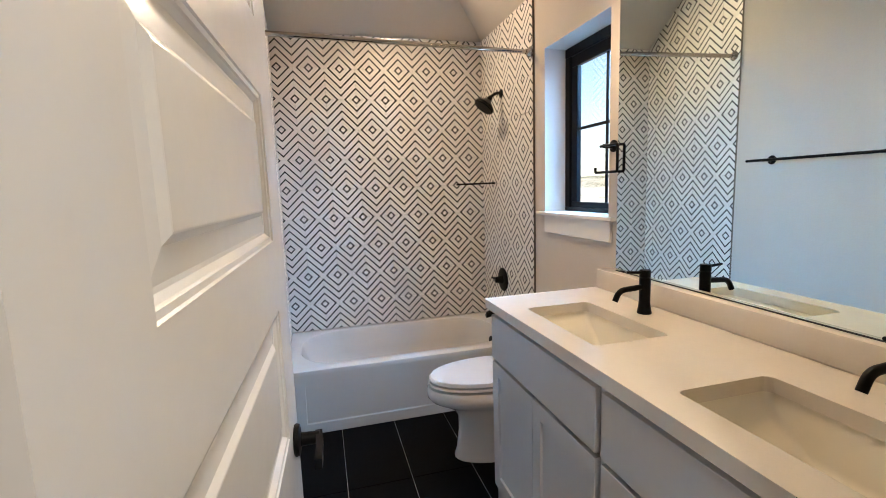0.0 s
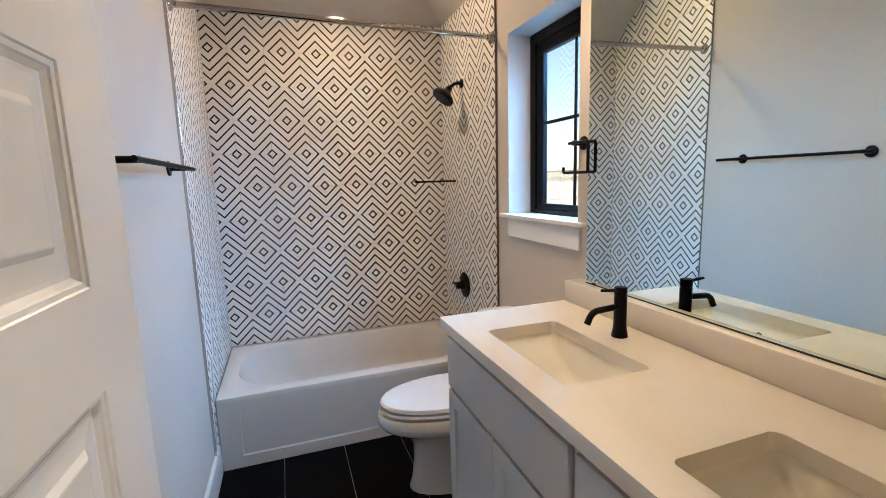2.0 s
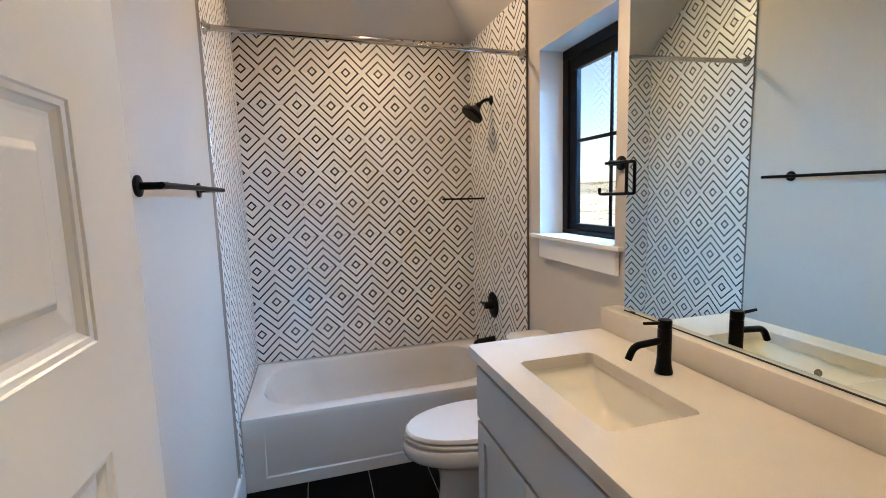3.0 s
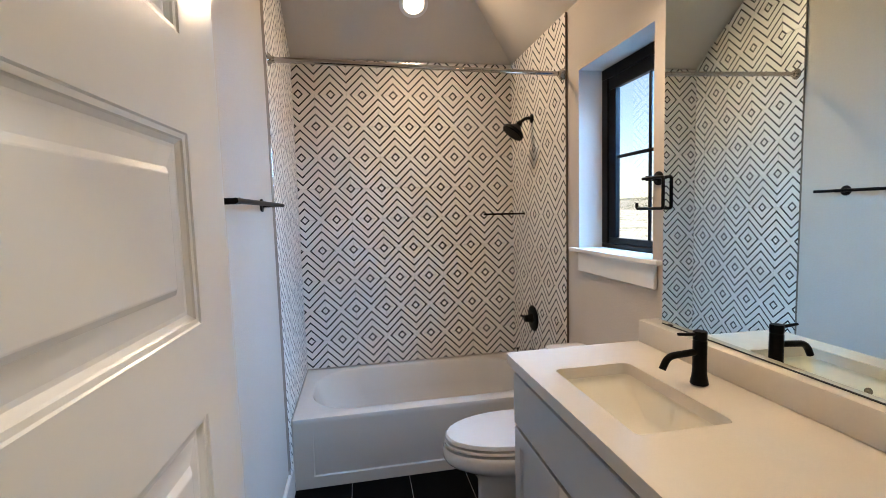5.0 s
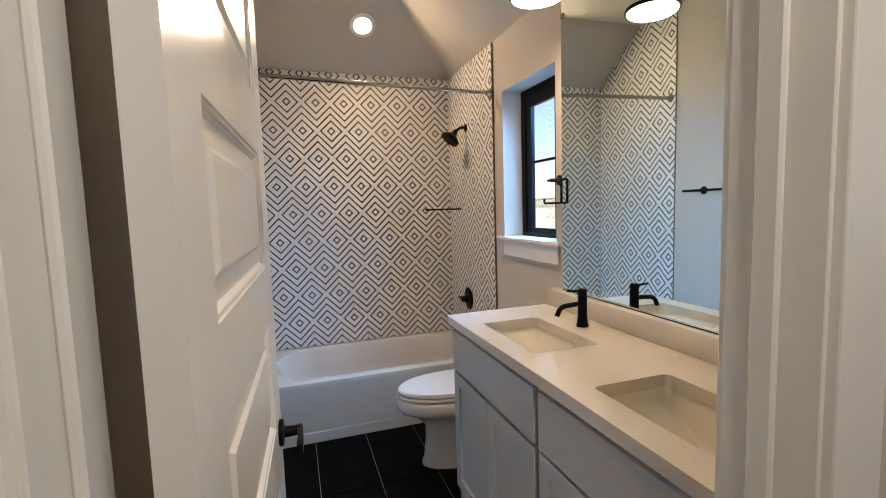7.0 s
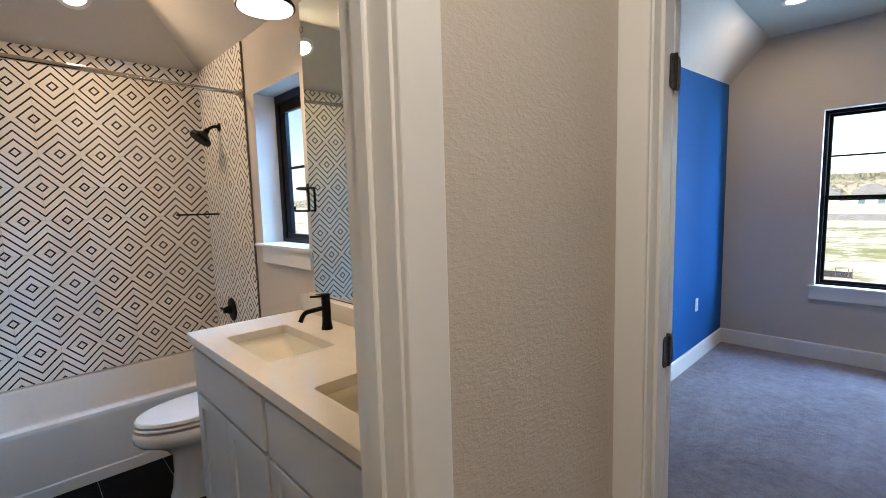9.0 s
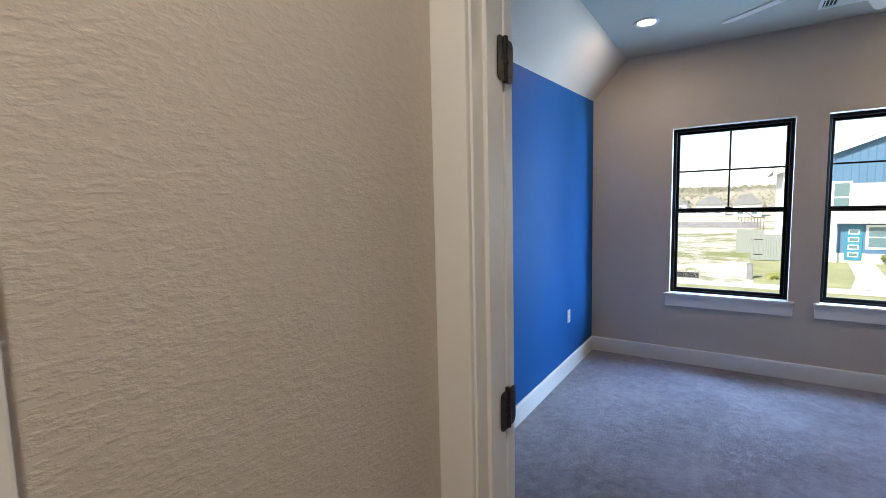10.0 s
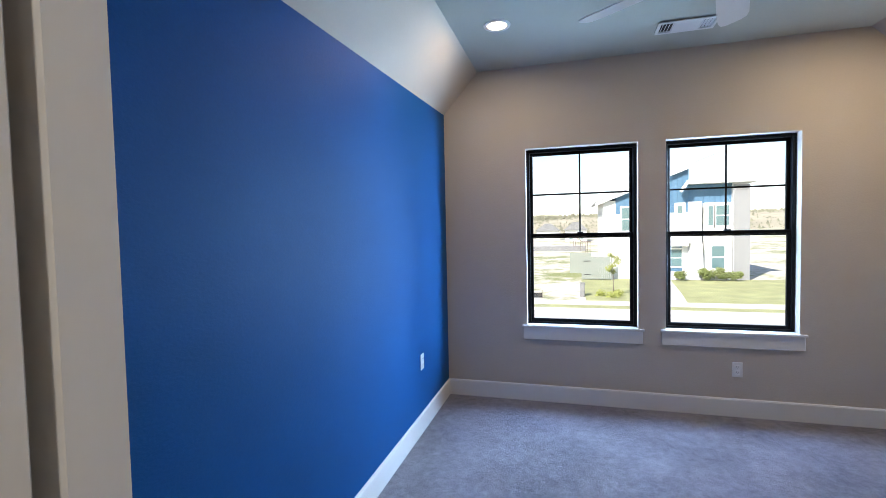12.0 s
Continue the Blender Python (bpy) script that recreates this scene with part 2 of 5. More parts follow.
def bend(points, radius, seg=5):
    """Round the inner corners of a path."""
    ps = [Vector(p) for p in points]
    out = [ps[0]]
    for a, b, c in zip(ps, ps[1:], ps[2:]):
        u, v = (a - b).normalized() * radius, (c - b).normalized() * radius
        for k in range(seg + 1):
            t = k / seg
            out.append(b + u * (1 - t) ** 2 + v * t ** 2)
    return out + [ps[-1]]


def lathe(profile, seg=24, bm=None, m=None):
    """A turned shape round z from (radius, height) pairs."""
    out = bm if bm is not None else bmesh.new()
    rings = [[Vector((r * math.cos(2 * math.pi * k / seg), r * math.sin(2 * math.pi * k / seg), z)) for k in range(seg)] for r, z in profile]
    if m is not None:
        rings = [[m @ p for p in r] for r in rings]
    return sweep(out, rings)


def round_rect(x0, y0, x1, y1, r, z, n=5):
    pts = []
    for cx, cy, a0 in ((x1 - r, y1 - r, 0), (x0 + r, y1 - r, 90), (x0 + r, y0 + r, 180), (x1 - r, y0 + r, 270)):
        for k in range(n + 1):
            a = radians(a0 + 90 * k / n)
            pts.append(Vector((cx + r * math.cos(a), cy + r * math.sin(a), z)))
    return pts


def slab_with_holes(axis, p0, p1, u0, u1, z0, z1, holes=()):
    """A wall slab. axis: the axis it is normal to; u runs along the other; holes are (u0, u1, z0, z1)."""
    bm = bmesh.new()
    us = sorted({u0, u1, *[h[0] for h in holes], *[h[1] for h in holes]})
    zs = sorted({z0, z1, *[h[2] for h in holes], *[h[3] for h in holes]})
    solid = {}
    for i in range(len(us) - 1):
        for j in range(len(zs) - 1):
            cu, cz = (us[i] + us[i + 1]) / 2, (zs[j] + zs[j + 1]) / 2
            solid[i, j] = not any(h[0] < cu < h[1] and h[2] < cz < h[3] for h in holes)
    cache = {}

    def v(i, j, s):
        key = (i, j, s)
        if key not in cache:
            p, u, z = (p0, p1)[s], us[i], zs[j]
            cache[key] = bm.verts.new((p, u, z) if axis == "x" else (u, p, z))
        return cache[key]

    for (i, j), ok in solid.items():
        if not ok:
            continue
        bm.faces.new((v(i, j, 0), v(i + 1, j, 0), v(i + 1, j + 1, 0), v(i, j + 1, 0)))
        bm.faces.new((v(i, j, 1), v(i, j + 1, 1), v(i + 1, j + 1, 1), v(i + 1, j, 1)))
        for di, dj, e in ((-1, 0, ((i, j), (i, j + 1))), (1, 0, ((i + 1, j + 1), (i + 1, j))), (0, -1, ((i + 1, j), (i, j))), (0, 1, ((i, j + 1), (i + 1, j + 1)))):
            if not solid.get((i + di, j + dj), False):
                (a, b), (c, d) = e
                bm.faces.new((v(a, b, 0), v(c, d, 0), v(c, d, 1), v(a, b, 1)))
    return bm


def prism(pts, dz):
    """A flat polygon thickened straight up."""
    bm = bmesh.new()
    return sweep(bm, [[Vector(p) for p in pts], [Vector(p) + Vector((0, 0, dz)) for p in pts]])


# ---- large structure ----
# bathroom: x 0.30 to 1.835, y 0.57 to 3.70; hall in front of it; bedroom beyond x 2.015
BX0, BX1, BY0, BY1 = 0.300, 1.835, 0.570, 3.702
HALLY, HALLX = 0.450, 1.880
PLATE, RISE, FLAT = 2.490, 0.72, 2.855
RUN = (FLAT - PLATE) / RISE
DOORH = 2.072
CARPET = -0.003
PLATE_NEAR = 2.300

structure("floor_bath", box(BX0 - 0.1, HALLY + 0.06, -0.12, BX1 + 0.1, BY1 + 0.1, -0.004), M_DARKGROUT, "charcoal tiled bathroom floor with grey grout lines", "floor")
structure("floor_hall", box(-1.0, -1.4, -0.14, HALLX + 0.06, HALLY + 0.06, CARPET), M_CARPET, "taupe carpet on the hall floor", "floor")
structure("floor_bedroom", box(HALLX + 0.06, -2.5, -0.14, 5.9, 1.3, CARPET), M_CARPET, "thick taupe cut-pile carpet with faint tread marks", "floor")

structure("wall_bath_left", slab_with_holes("x", BX0 - 0.10, BX0, BY0, BY1 + 0.1, -0.1, FLAT + 0.05), M_WALL, "greige painted bathroom wall", "wall")
structure("wall_bath_back", slab_with_holes("y", BY1, BY1 + 0.14, BX0, BX1, -0.1, PLATE + 0.02), M_GROUT, "wall behind the bathtub under the diamond tiles", "wall")
W_BATH = (2.106, 2.702, 1.243, 2.147)
structure("wall_bath_right", slab_with_holes("x", BX1, BX1 + 0.18, 1.285, BY1 + 0.14, -0.1, PLATE + 0.02, [W_BATH]), M_WALL, "greige painted bathroom wall with a window and mirror", "wall")
structure("wall_bath_vanity", slab_with_holes("x", BX1, BX1 + 0.06, BY0, 1.285, -0.1, PLATE + 0.02), M_WALL, "greige painted wall behind the vanity", "wall")
OPEN_L, OPEN_R = 0.381, 1.127
structure("wall_bath_front", slab_with_holes("y", HALLY, BY0, -1.0, HALLX, -0.1, 2.9, [(OPEN_L - 0.016, OPEN_R + 0.016, -0.1, DOORH + 0.03)]), M_HALL, "greige hall wall with orange-peel texture", "wall")
BD_L, BD_R = 0.366, -0.42
structure("wall_bedroom_door", slab_with_holes("x", HALLX, 2.006, -2.5, 1.29, -0.1, 2.9, [(BD_R - 0.016, BD_L + 0.016, -0.1, DOORH + 0.03)]), M_HALL, "greige wall with the bedroom doorway", "wall")
bm = slab_with_holes("y", 1.165, 1.285, 2.015, 5.725, -0.1, PLATE)
for v in bm.verts:
    if v.co.z > 2 and v.co.x < 3:
        v.co.z = PLATE_NEAR
structure("wall_blue", bm, M_BLUE, "deep blue accent wall in matte paint", "wall")
WIN1 = (-0.424, 0.458, 0.648, 2.146)
WIN2 = (-1.528, -0.626, 0.648, 2.146)
structure("wall_bedroom_windows", slab_with_holes("x", 5.725, 5.885, -2.5, 1.29, -0.1, 2.9, [WIN1, WIN2]), M_WALL, "greige bedroom wall with two black-framed windows", "wall")
structure("wall_bedroom_far", slab_with_holes("y", -2.38, -2.26, 2.015, 5.725, -0.1, PLATE), M_WALL, "plain greige bedroom wall", "wall")
structure("wall_hall_back", slab_with_holes("y", -1.4, -1.28, -1.0, HALLX, -0.1, 2.9), M_HALL, "plain greige hall wall", "wall")
structure("wall_hall_end", slab_with_holes("x", -1.1, -1.0, -1.4, HALLY + 0.1, -0.1, 2.9), M_HALL, "plain greige hall end wall", "wall")

# bathroom ceiling: slopes from the back and from the window side, hipped, up to a flat
cx, cy = BX1, BY1
structure("ceiling_bath_back", prism([(BX0 - .02, cy, PLATE), (cx, cy, PLATE), (cx - RUN, cy - RUN, FLAT), (BX0 - .02, cy - RUN, FLAT)], 0.09), M_CEIL, "sloped greige ceiling over the bathtub", "ceiling")
structure("ceiling_bath_right", prism([(cx, cy, PLATE), (cx, BY0, PLATE), (cx - RUN, BY0, FLAT), (cx - RUN, cy - RUN, FLAT)], 0.09), M_CEIL, "sloped greige ceiling on the window side", "ceiling")
structure("ceiling_bath", prism([(BX0 - .02, cy - RUN, FLAT), (cx - RUN, cy - RUN, FLAT), (cx - RUN, BY0, FLAT), (BX0 - .02, BY0, FLAT)], 0.09), M_CEIL, "flat greige bathroom ceiling", "ceiling")
structure("ceiling_hall", box(-1.0, -1.4, 2.74, HALLX, HALLY, 2.84), M_CEIL, "flat greige hall ceiling", "ceiling")
bm = bmesh.new()
rings = []
for k in range(17):
    t = k / 16
    x, low = 2.015 + 3.71 * t, PLATE_NEAR + (PLATE - PLATE_NEAR) * t
    rings.append([Vector((x, y, z)) for y, z in ((1.165, low), (1.012, (low + 2.830) / 2), (0.860, 2.830), (0.860, 2.920), (1.165, low + 0.09))])
sweep(bm, rings)
structure("ceiling_bedroom_slope", bm, M_WALL, "sloped pale ceiling above the blue wall", "ceiling", smooth=True)
structure("ceiling_bedroom_slope_far", prism([(2.015, -2.26, PLATE), (5.725, -2.26, PLATE), (5.725, -1.93, 2.830), (2.015, -1.93, 2.830)], 0.09), M_WALL, "sloped pale ceiling", "ceiling")
structure("ceiling_bedroom", prism([(2.015, 0.860, 2.830), (5.725, 0.860, 2.830), (5.725, -1.93, 2.830), (2.015, -1.93, 2.830)], 0.09), M_BEDCEIL, "flat off-white bedroom ceiling", "ceiling")


def baseboard(name, axis, plane, out, u0, u1, z0=0.0, h=0.140):
    """A flat board with a small eased top, standing on the floor; out: the way it stands proud."""
    prof = [(0, z0), (0.015 * out, z0), (0.015 * out, z0 + h - 0.012), (0.011 * out, z0 + h - 0.003), (0.006 * out, z0 + h), (0, z0 + h)]
    bm = bmesh.new()
    sweep(bm, [[Vector((plane + p, u, z) if axis == "x" else (u, plane + p, z)) for p, z in prof] for u in (u0, u1)])
    return structure(name, bm, M_TRIM, "white painted baseboard", "baseboard")


baseboard("baseboard_blue", "y", 1.165, -1, 2.10, 5.71, CARPET)
baseboard("baseboard_windows", "x", 5.725, -1, -2.26, 1.165, CARPET)
baseboard("baseboard_far", "y", -2.26, 1, 2.02, 5.71, CARPET)
baseboard("baseboard_bath", "x", BX0, 1, 1.30, 2.90, 0.0, 0.15)
baseboard("baseboard_hall", "y", HALLY, -1, 1.225, 1.88, CARPET)
baseboard("baseboard_hall_back", "y", -1.28, 1, -1.0, 1.895, CARPET)

# ---- doors, casings, windows ----
CASE_PROFILE = [(0.0, 0.0), (0.0, 0.0150), (0.0012, 0.0172), (0.0035, 0.018), (0.0845, 0.018), (0.0868, 0.0172), (0.088, 0.0150), (0.088, 0.0)]


def casing(name, axis, plane, out, u_in, du, z0, z1, parent, width=0.088):
    """One upright of flat, eased casing. u_in: the edge by the opening; du: +1 or -1, the way it widens."""
    k = width / 0.088
    bm = bmesh.new()
    rings = []
    for z in (z0, z1):
        rings.append([Vector((plane + d * out, u_in + du * u * k, z) if axis == "x" else (u_in + du * u * k, plane + d * out, z)) for u, d in CASE_PROFILE])
    sweep(bm, rings)
    return part(name, bm, M_TRIM, parent, smooth=False)


def head_casing(axis, plane, out, u0, u1, z_in, parent):
    bm = bmesh.new()
    rings = []
    for u in (u0, u1):
        rings.append([Vector((plane + d * out, u, z_in + w) if axis == "x" else (u, plane + d * out, z_in + w)) for w, d in CASE_PROFILE])
    sweep(bm, rings)
    return part("head_casing", bm, M_TRIM, parent, smooth=False)


# bathroom doorway: jambs with stops, casings on both sides
frame_bath = tagged(new("door_frame_1"), "white painted bathroom door frame with flat casing", "door frame", kind="structure")
for x0, x1, xs in ((OPEN_L - 0.018, OPEN_L, OPEN_L + 0.011), (OPEN_R + 0.018, OPEN_R, OPEN_R - 0.011)):
    part("jamb", box(min(x0, x1), HALLY - 0.004, -0.02, max(x0, x1), BY0 + 0.004, DOORH + 0.018, 0.0015), M_TRIM, frame_bath, smooth=False)
    part("door_stop", box(min(x1, xs), HALLY + 0.045, -0.015, max(x1, xs), HALLY + 0.080, DOORH - 0.011, 0.003), M_TRIM, frame_bath, smooth=False)
part("head_jamb", box(OPEN_L - 0.017, HALLY - 0.004, DOORH, OPEN_R + 0.017, BY0 + 0.004, DOORH + 0.018, 0.0015), M_TRIM, frame_bath, smooth=False)
for u, du in ((OPEN_L - 0.006, -1), (OPEN_R + 0.006, 1)):
    casing("casing", "y", HALLY, -1, u, du, CARPET, DOORH + 0.006, frame_bath)
    casing("casing", "y", BY0, 1, u, du, 0.0, DOORH + 0.006, frame_bath, 0.05 if du < 0 else 0.088)
head_casing("y", HALLY, -1, OPEN_L - 0.094, OPEN_R + 0.094, DOORH + 0.006, frame_bath)
strike = part("strike_plate", box(OPEN_R - 0.002, 0.536, 0.855, OPEN_R + 0.001, 0.569, 0.925, 0.0008), M_BLACK, frame_bath, "black strike plate on the jamb")
part("strike_hole", box(OPEN_R - 0.0035, 0.547, 0.875, OPEN_R - 0.0015, 0.559, 0.905), M_DARK, strike)

# bedroom doorway
frame_bed = tagged(new("door_frame_2"), "white painted bedroom door frame with flat casing", "door frame", kind="structure")
for y0, y1, ys in ((BD_L + 0.018, BD_L, BD_L - 0.011), (BD_R - 0.018, BD_R, BD_R + 0.011)):
    part("jamb", box(HALLX - 0.004, min(y0, y1), -0.03, 2.008, max(y0, y1), DOORH + 0.018, 0.0015), M_TRIM, frame_bed, smooth=False)
    part("door_stop", box(HALLX + 0.034, min(y1, ys), -0.02, HALLX + 0.072, max(y1, ys), DOORH - 0.011, 0.003), M_TRIM, frame_bed, smooth=False)
part("head_jamb", box(HALLX - 0.004, BD_R - 0.017, DOORH, 2.008, BD_L + 0.017, DOORH + 0.018, 0.0015), M_TRIM, frame_bed, smooth=False)
casing("casing", "x", HALLX, -1, BD_L + 0.005, 1, CARPET, DOORH + 0.006, frame_bed, 0.0795)
casing("casing", "x", HALLX, -1, BD_R - 0.006, -1, CARPET, DOORH + 0.006, frame_bed)
head_casing("x", HALLX, -1, BD_R - 0.094, BD_L + 0.080, DOORH + 0.006, frame_bed)


def panel_door(name, m, width, label, stile=0.128):
    """A moulded door with five raised panels. Local: hinge edge at x = 0, leaf along +x, the seen face at y = 0, thickness towards +y."""
    t, h = 0.035, DOORH - 0.012
    ob = thing(name, m, label, "door")
    rail = 0.127
    bottom, ph = 0.161, 0.255
    bm = bmesh.new()
    xs = [0, stile, width - stile, width]
    zs = [0.0]
    for k in range(5):
        zs += [bottom + k * (rail + ph), bottom + k * (rail + ph) + ph]
    zs.append(h)

    def quad(p):
        bm.faces.new([bm.verts.new(v) for v in p])

    for face, sgn in ((0.0, 1), (t, -1)):
        for i in range(3):
            for j in range(len(zs) - 1):
                x0, x1, z0, z1 = xs[i], xs[i + 1], zs[j], zs[j + 1]
                if i == 1 and j % 2 == 1:
                    steps = [(0.0, 0.0), (0.002, 0.0025), (0.008, 0.0035), (0.010, 0.0060), (0.016, 0.0110), (0.021, 0.0115), (0.048, 0.0090), (0.056, 0.0035), (0.058, 0.0030)]
                    for (a, da), (b, db) in zip(steps, steps[1:]):
                        o = [(x0 + a, z0 + a), (x1 - a, z0 + a), (x1 - a, z1 - a), (x0 + a, z1 - a)]
                        n = [(x0 + b, z0 + b), (x1 - b, z0 + b), (x1 - b, z1 - b), (x0 + b, z1 - b)]
                        for q in range(4):
                            r = (q + 1) % 4
                            quad([(o[q][0], face + sgn * da, o[q][1]), (o[r][0], face + sgn * da, o[r][1]), (n[r][0], face + sgn * db, n[r][1]), (n[q][0], face + sgn * db, n[q][1])])
                    quad([(p[0], face + sgn * db, p[1]) for p in n])
                else:
                    quad([(x0, face, z0), (x1, face, z0), (x1, face, z1), (x0, face, z1)])
    for j in range(len(zs) - 1):
        for x in (0, width):
            quad([(x, 0, zs[j]), (x, t, zs[j]), (x, t, zs[j + 1]), (x, 0, zs[j + 1])])
    for i in range(3):
        for z in (0, h):
            quad([(xs[i], 0, z), (xs[i + 1], 0, z), (xs[i + 1], t, z), (xs[i], t, z)])
    bmesh.ops.remove_doubles(bm, verts=bm.verts, dist=0.0002)
    leaf = part("leaf", bm, M_DOOR, ob, smooth=False)
    for face, sgn in ((0.0, -1), (t, 1)):
        z, x = 0.885, width - 0.062
        rose = lathe([(0.0, 0.0), (0.031, 0.0), (0.033, 0.003), (0.031, 0.010), (0.014, 0.013), (0.012, 0.05)], 24, m=Matrix.Translation((x, face, z)) @ pose(0, 0, 0, 90 if sgn < 0 else -90))
        lever = part("lever", rose, M_BLACK, leaf, "black door lever on a round rose")
        arm = bmesh.new()
        y = face + sgn * 0.048
        sweep(arm, [[Vector((x + 0.012 - d, y - sgn * w2 + sgn * 0.004 * math.sin(d * 20), z + hh)) for w2, hh in ((-0.007, -h2), (0.007, -h2), (0.007, h2), (-0.007, h2))] for d, h2 in ((0.0, 0.010), (0.03, 0.0105), (0.07, 0.0105), (0.105, 0.012), (0.112, 0.010))])
        part("lever_arm", arm, M_BLACK, leaf)
    part("latch_plate", box(width - 0.0005, 0.006, 0.855, width + 0.0015, 0.029, 0.915, 0.0005), M_HINGE, leaf)
    return ob


def hinge(name, m, label, angle_a, angle_b):
    """A butt hinge, open: local z up along the pin; each leaf turned about the pin by its angle, with rounded corners and screws."""
    ob = thing(name, m, label, "hinge")
    h, w = 0.089, 0.037
    prof = [Vector((max(p.x, 0.0), p.y, 0)) for p in round_rect(0.004, -h / 2, w, h / 2, 0.013, 0, 4)]
    prof = [Vector((0.003 if p.x < w / 2 else p.x, p.y, 0)) for p in prof]
    for ang in (angle_a, angle_b):
        turn_ = pose(0, 0, 0, 0, 0, ang)
        bm = bmesh.new()
        sweep(bm, [[Vector((p.x, d, p.y)) for p in prof] for d in (-0.0011, 0.0011)])
        lf = part("hinge_leaf", bm, M_HINGE, ob, at=turn_)
        for z, u in ((-0.030, 0.025), (0.0, 0.016), (0.030, 0.025)):
            bm = bmesh.new()
            for sd_, rx in ((-0.0011, 90), (0.0011, -90)):
                lathe([(0.0001, 0), (0.0042, 0), (0.0036, 0.0009), (0.0012, 0.0004), (0.0001, 0.0004)], 10, bm=bm, m=Matrix.Translation((u, sd_, z)) @ pose(0, 0, 0, rx))
            part("screw", bm, M_HINGE, lf)
    for k in range(5):
        part("knuckle", lathe([(0.0001, -h / 2 + k * h / 5 + 0.0004), (0.006, -h / 2 + k * h / 5 + 0.0004), (0.0065, -h / 2 + k * h / 5 + 0.001), (0.0065, -h / 2 + (k + 1) * h / 5 - 0.001), (0.006, -h / 2 + (k + 1) * h / 5 - 0.0004), (0.0001, -h / 2 + (k + 1) * h / 5 - 0.0004)], 14), M_HINGE, ob)
    part("pin_head", lathe([(0.004, h / 2), (0.007, h / 2 + 0.001), (0.006, h / 2 + 0.004), (0.001, h / 2 + 0.006)], 14), M_HINGE, ob)
    return ob


# the bathroom door stands open against the side wall; leaf along +y, seen face towards +x
A_BATH = 2.3
bath_door = panel_door("door_1", pose(0.460, 0.526, 0.006, 0, 0, 90 - A_BATH), 0.790, "open white five-panel bathroom door with black lever handle")
for z in (0.24, 1.045, 1.85):
    hinge("door_hinge", pose(0.412, 0.5215, z), "dark bronze butt hinge between the jamb and bathroom door", 236, 0)
# the bedroom door stands folded back along the wall; only its hinge edge shows
bed_door = panel_door("door_2", pose(2.060, 0.369, 0.0, 0, 0, 90), 0.762, "white bedroom door folded back along the wall")
for z in (0.24, 1.034, 1.795):
    hinge("door_hinge", pose(2.016, 0.3635, z), "dark bronze butt hinge between the jamb and bedroom door", 180, 0)


def pane(name, x, y0, y1, z0, z1, parent):
    g = part(name, box(x, y0, z0, x + 0.004, y1, z1), M_GLASS, parent, smooth=False)
    g.visible_shadow = False
    return g


def bar_frame(name, x0, x1, y0, y1, z0, z1, w, parent, wb=None):
    """Four bars round an opening, each a mesh of its own."""
    wb = wb or w
    part(name, box(x0, y0, z0, x1, y1, z0 + wb, 0.003), M_FRAME, parent, smooth=False)
    part(name, box(x0, y0, z1 - w, x1, y1, z1, 0.003), M_FRAME, parent, smooth=False)
    part(name, box(x0 + 0.0005, y0, z0 + wb, x1 - 0.0005, y0 + w, z1 - w, 0.003), M_FRAME, parent, smooth=False)
    part(name, box(x0 + 0.0005, y1 - w, z0 + wb, x1 - 0.0005, y1, z1 - w, 0.003), M_FRAME, parent, smooth=False)


def stool_and_apron(y0, y1, z, x, parent, horn=0.045, reach=0.13, inset=0.014, drop=0.130, near=None):
    """The painted sill board with horns and the apron below it. x: the wall's room face."""
    bm = bmesh.new()
    box(x - 0.032, y0 - horn, z - 0.020, x - 0.001, y1 + horn, z, 0.004, bm, 2)
    part("stool", bm, M_TRIM, parent, smooth=False)
    part("sill", box(x - 0.003, y0 + 0.001, z - 0.016, x + reach, y1 - 0.001, z - 0.001, 0.002), M_TRIM, parent, smooth=False)
    part("apron", box(x - 0.017, y0 - horn + (inset if near is None else near), z - drop, x, y1 + horn - inset, z - 0.020, 0.003), M_TRIM, parent, smooth=False)


# bathroom window: fixed black frame with a two by two grid
y0, y1, z0, z1 = W_BATH
win = tagged(new("window_1"), "black-framed bathroom window with a thin dividing grid", "window", kind="structure")
bar_frame("window_frame", 1.962, 2.008, y0 + 0.001, y1 - 0.001, z0 + 0.001, z1 - 0.001, 0.050, win, 0.022)
bar_frame("sash", 1.972, 2.002, y0 + 0.0515, y1 - 0.0515, z0 + 0.0235, z1 - 0.0515, 0.058, win, 0.030)
mid = 2.342
part("muntin", box(1.984, mid - 0.008, z0 + 0.050, 1.996, mid + 0.008, z1 - 0.075, 0.002), M_FRAME, win, smooth=False)
part("muntin", box(1.9835, y0 + 0.075, 1.692, 1.9965, y1 - 0.075, 1.708, 0.002), M_FRAME, win, smooth=False)
pane("pane", 1.988, y0 + 0.07, y1 - 0.07, z0 + 0.045, z1 - 0.07, win)
stool_and_apron(y0, y1, z0 + 0.002, BX1, win, 0.062, 0.125, 0.080, 0.118, 0.030)

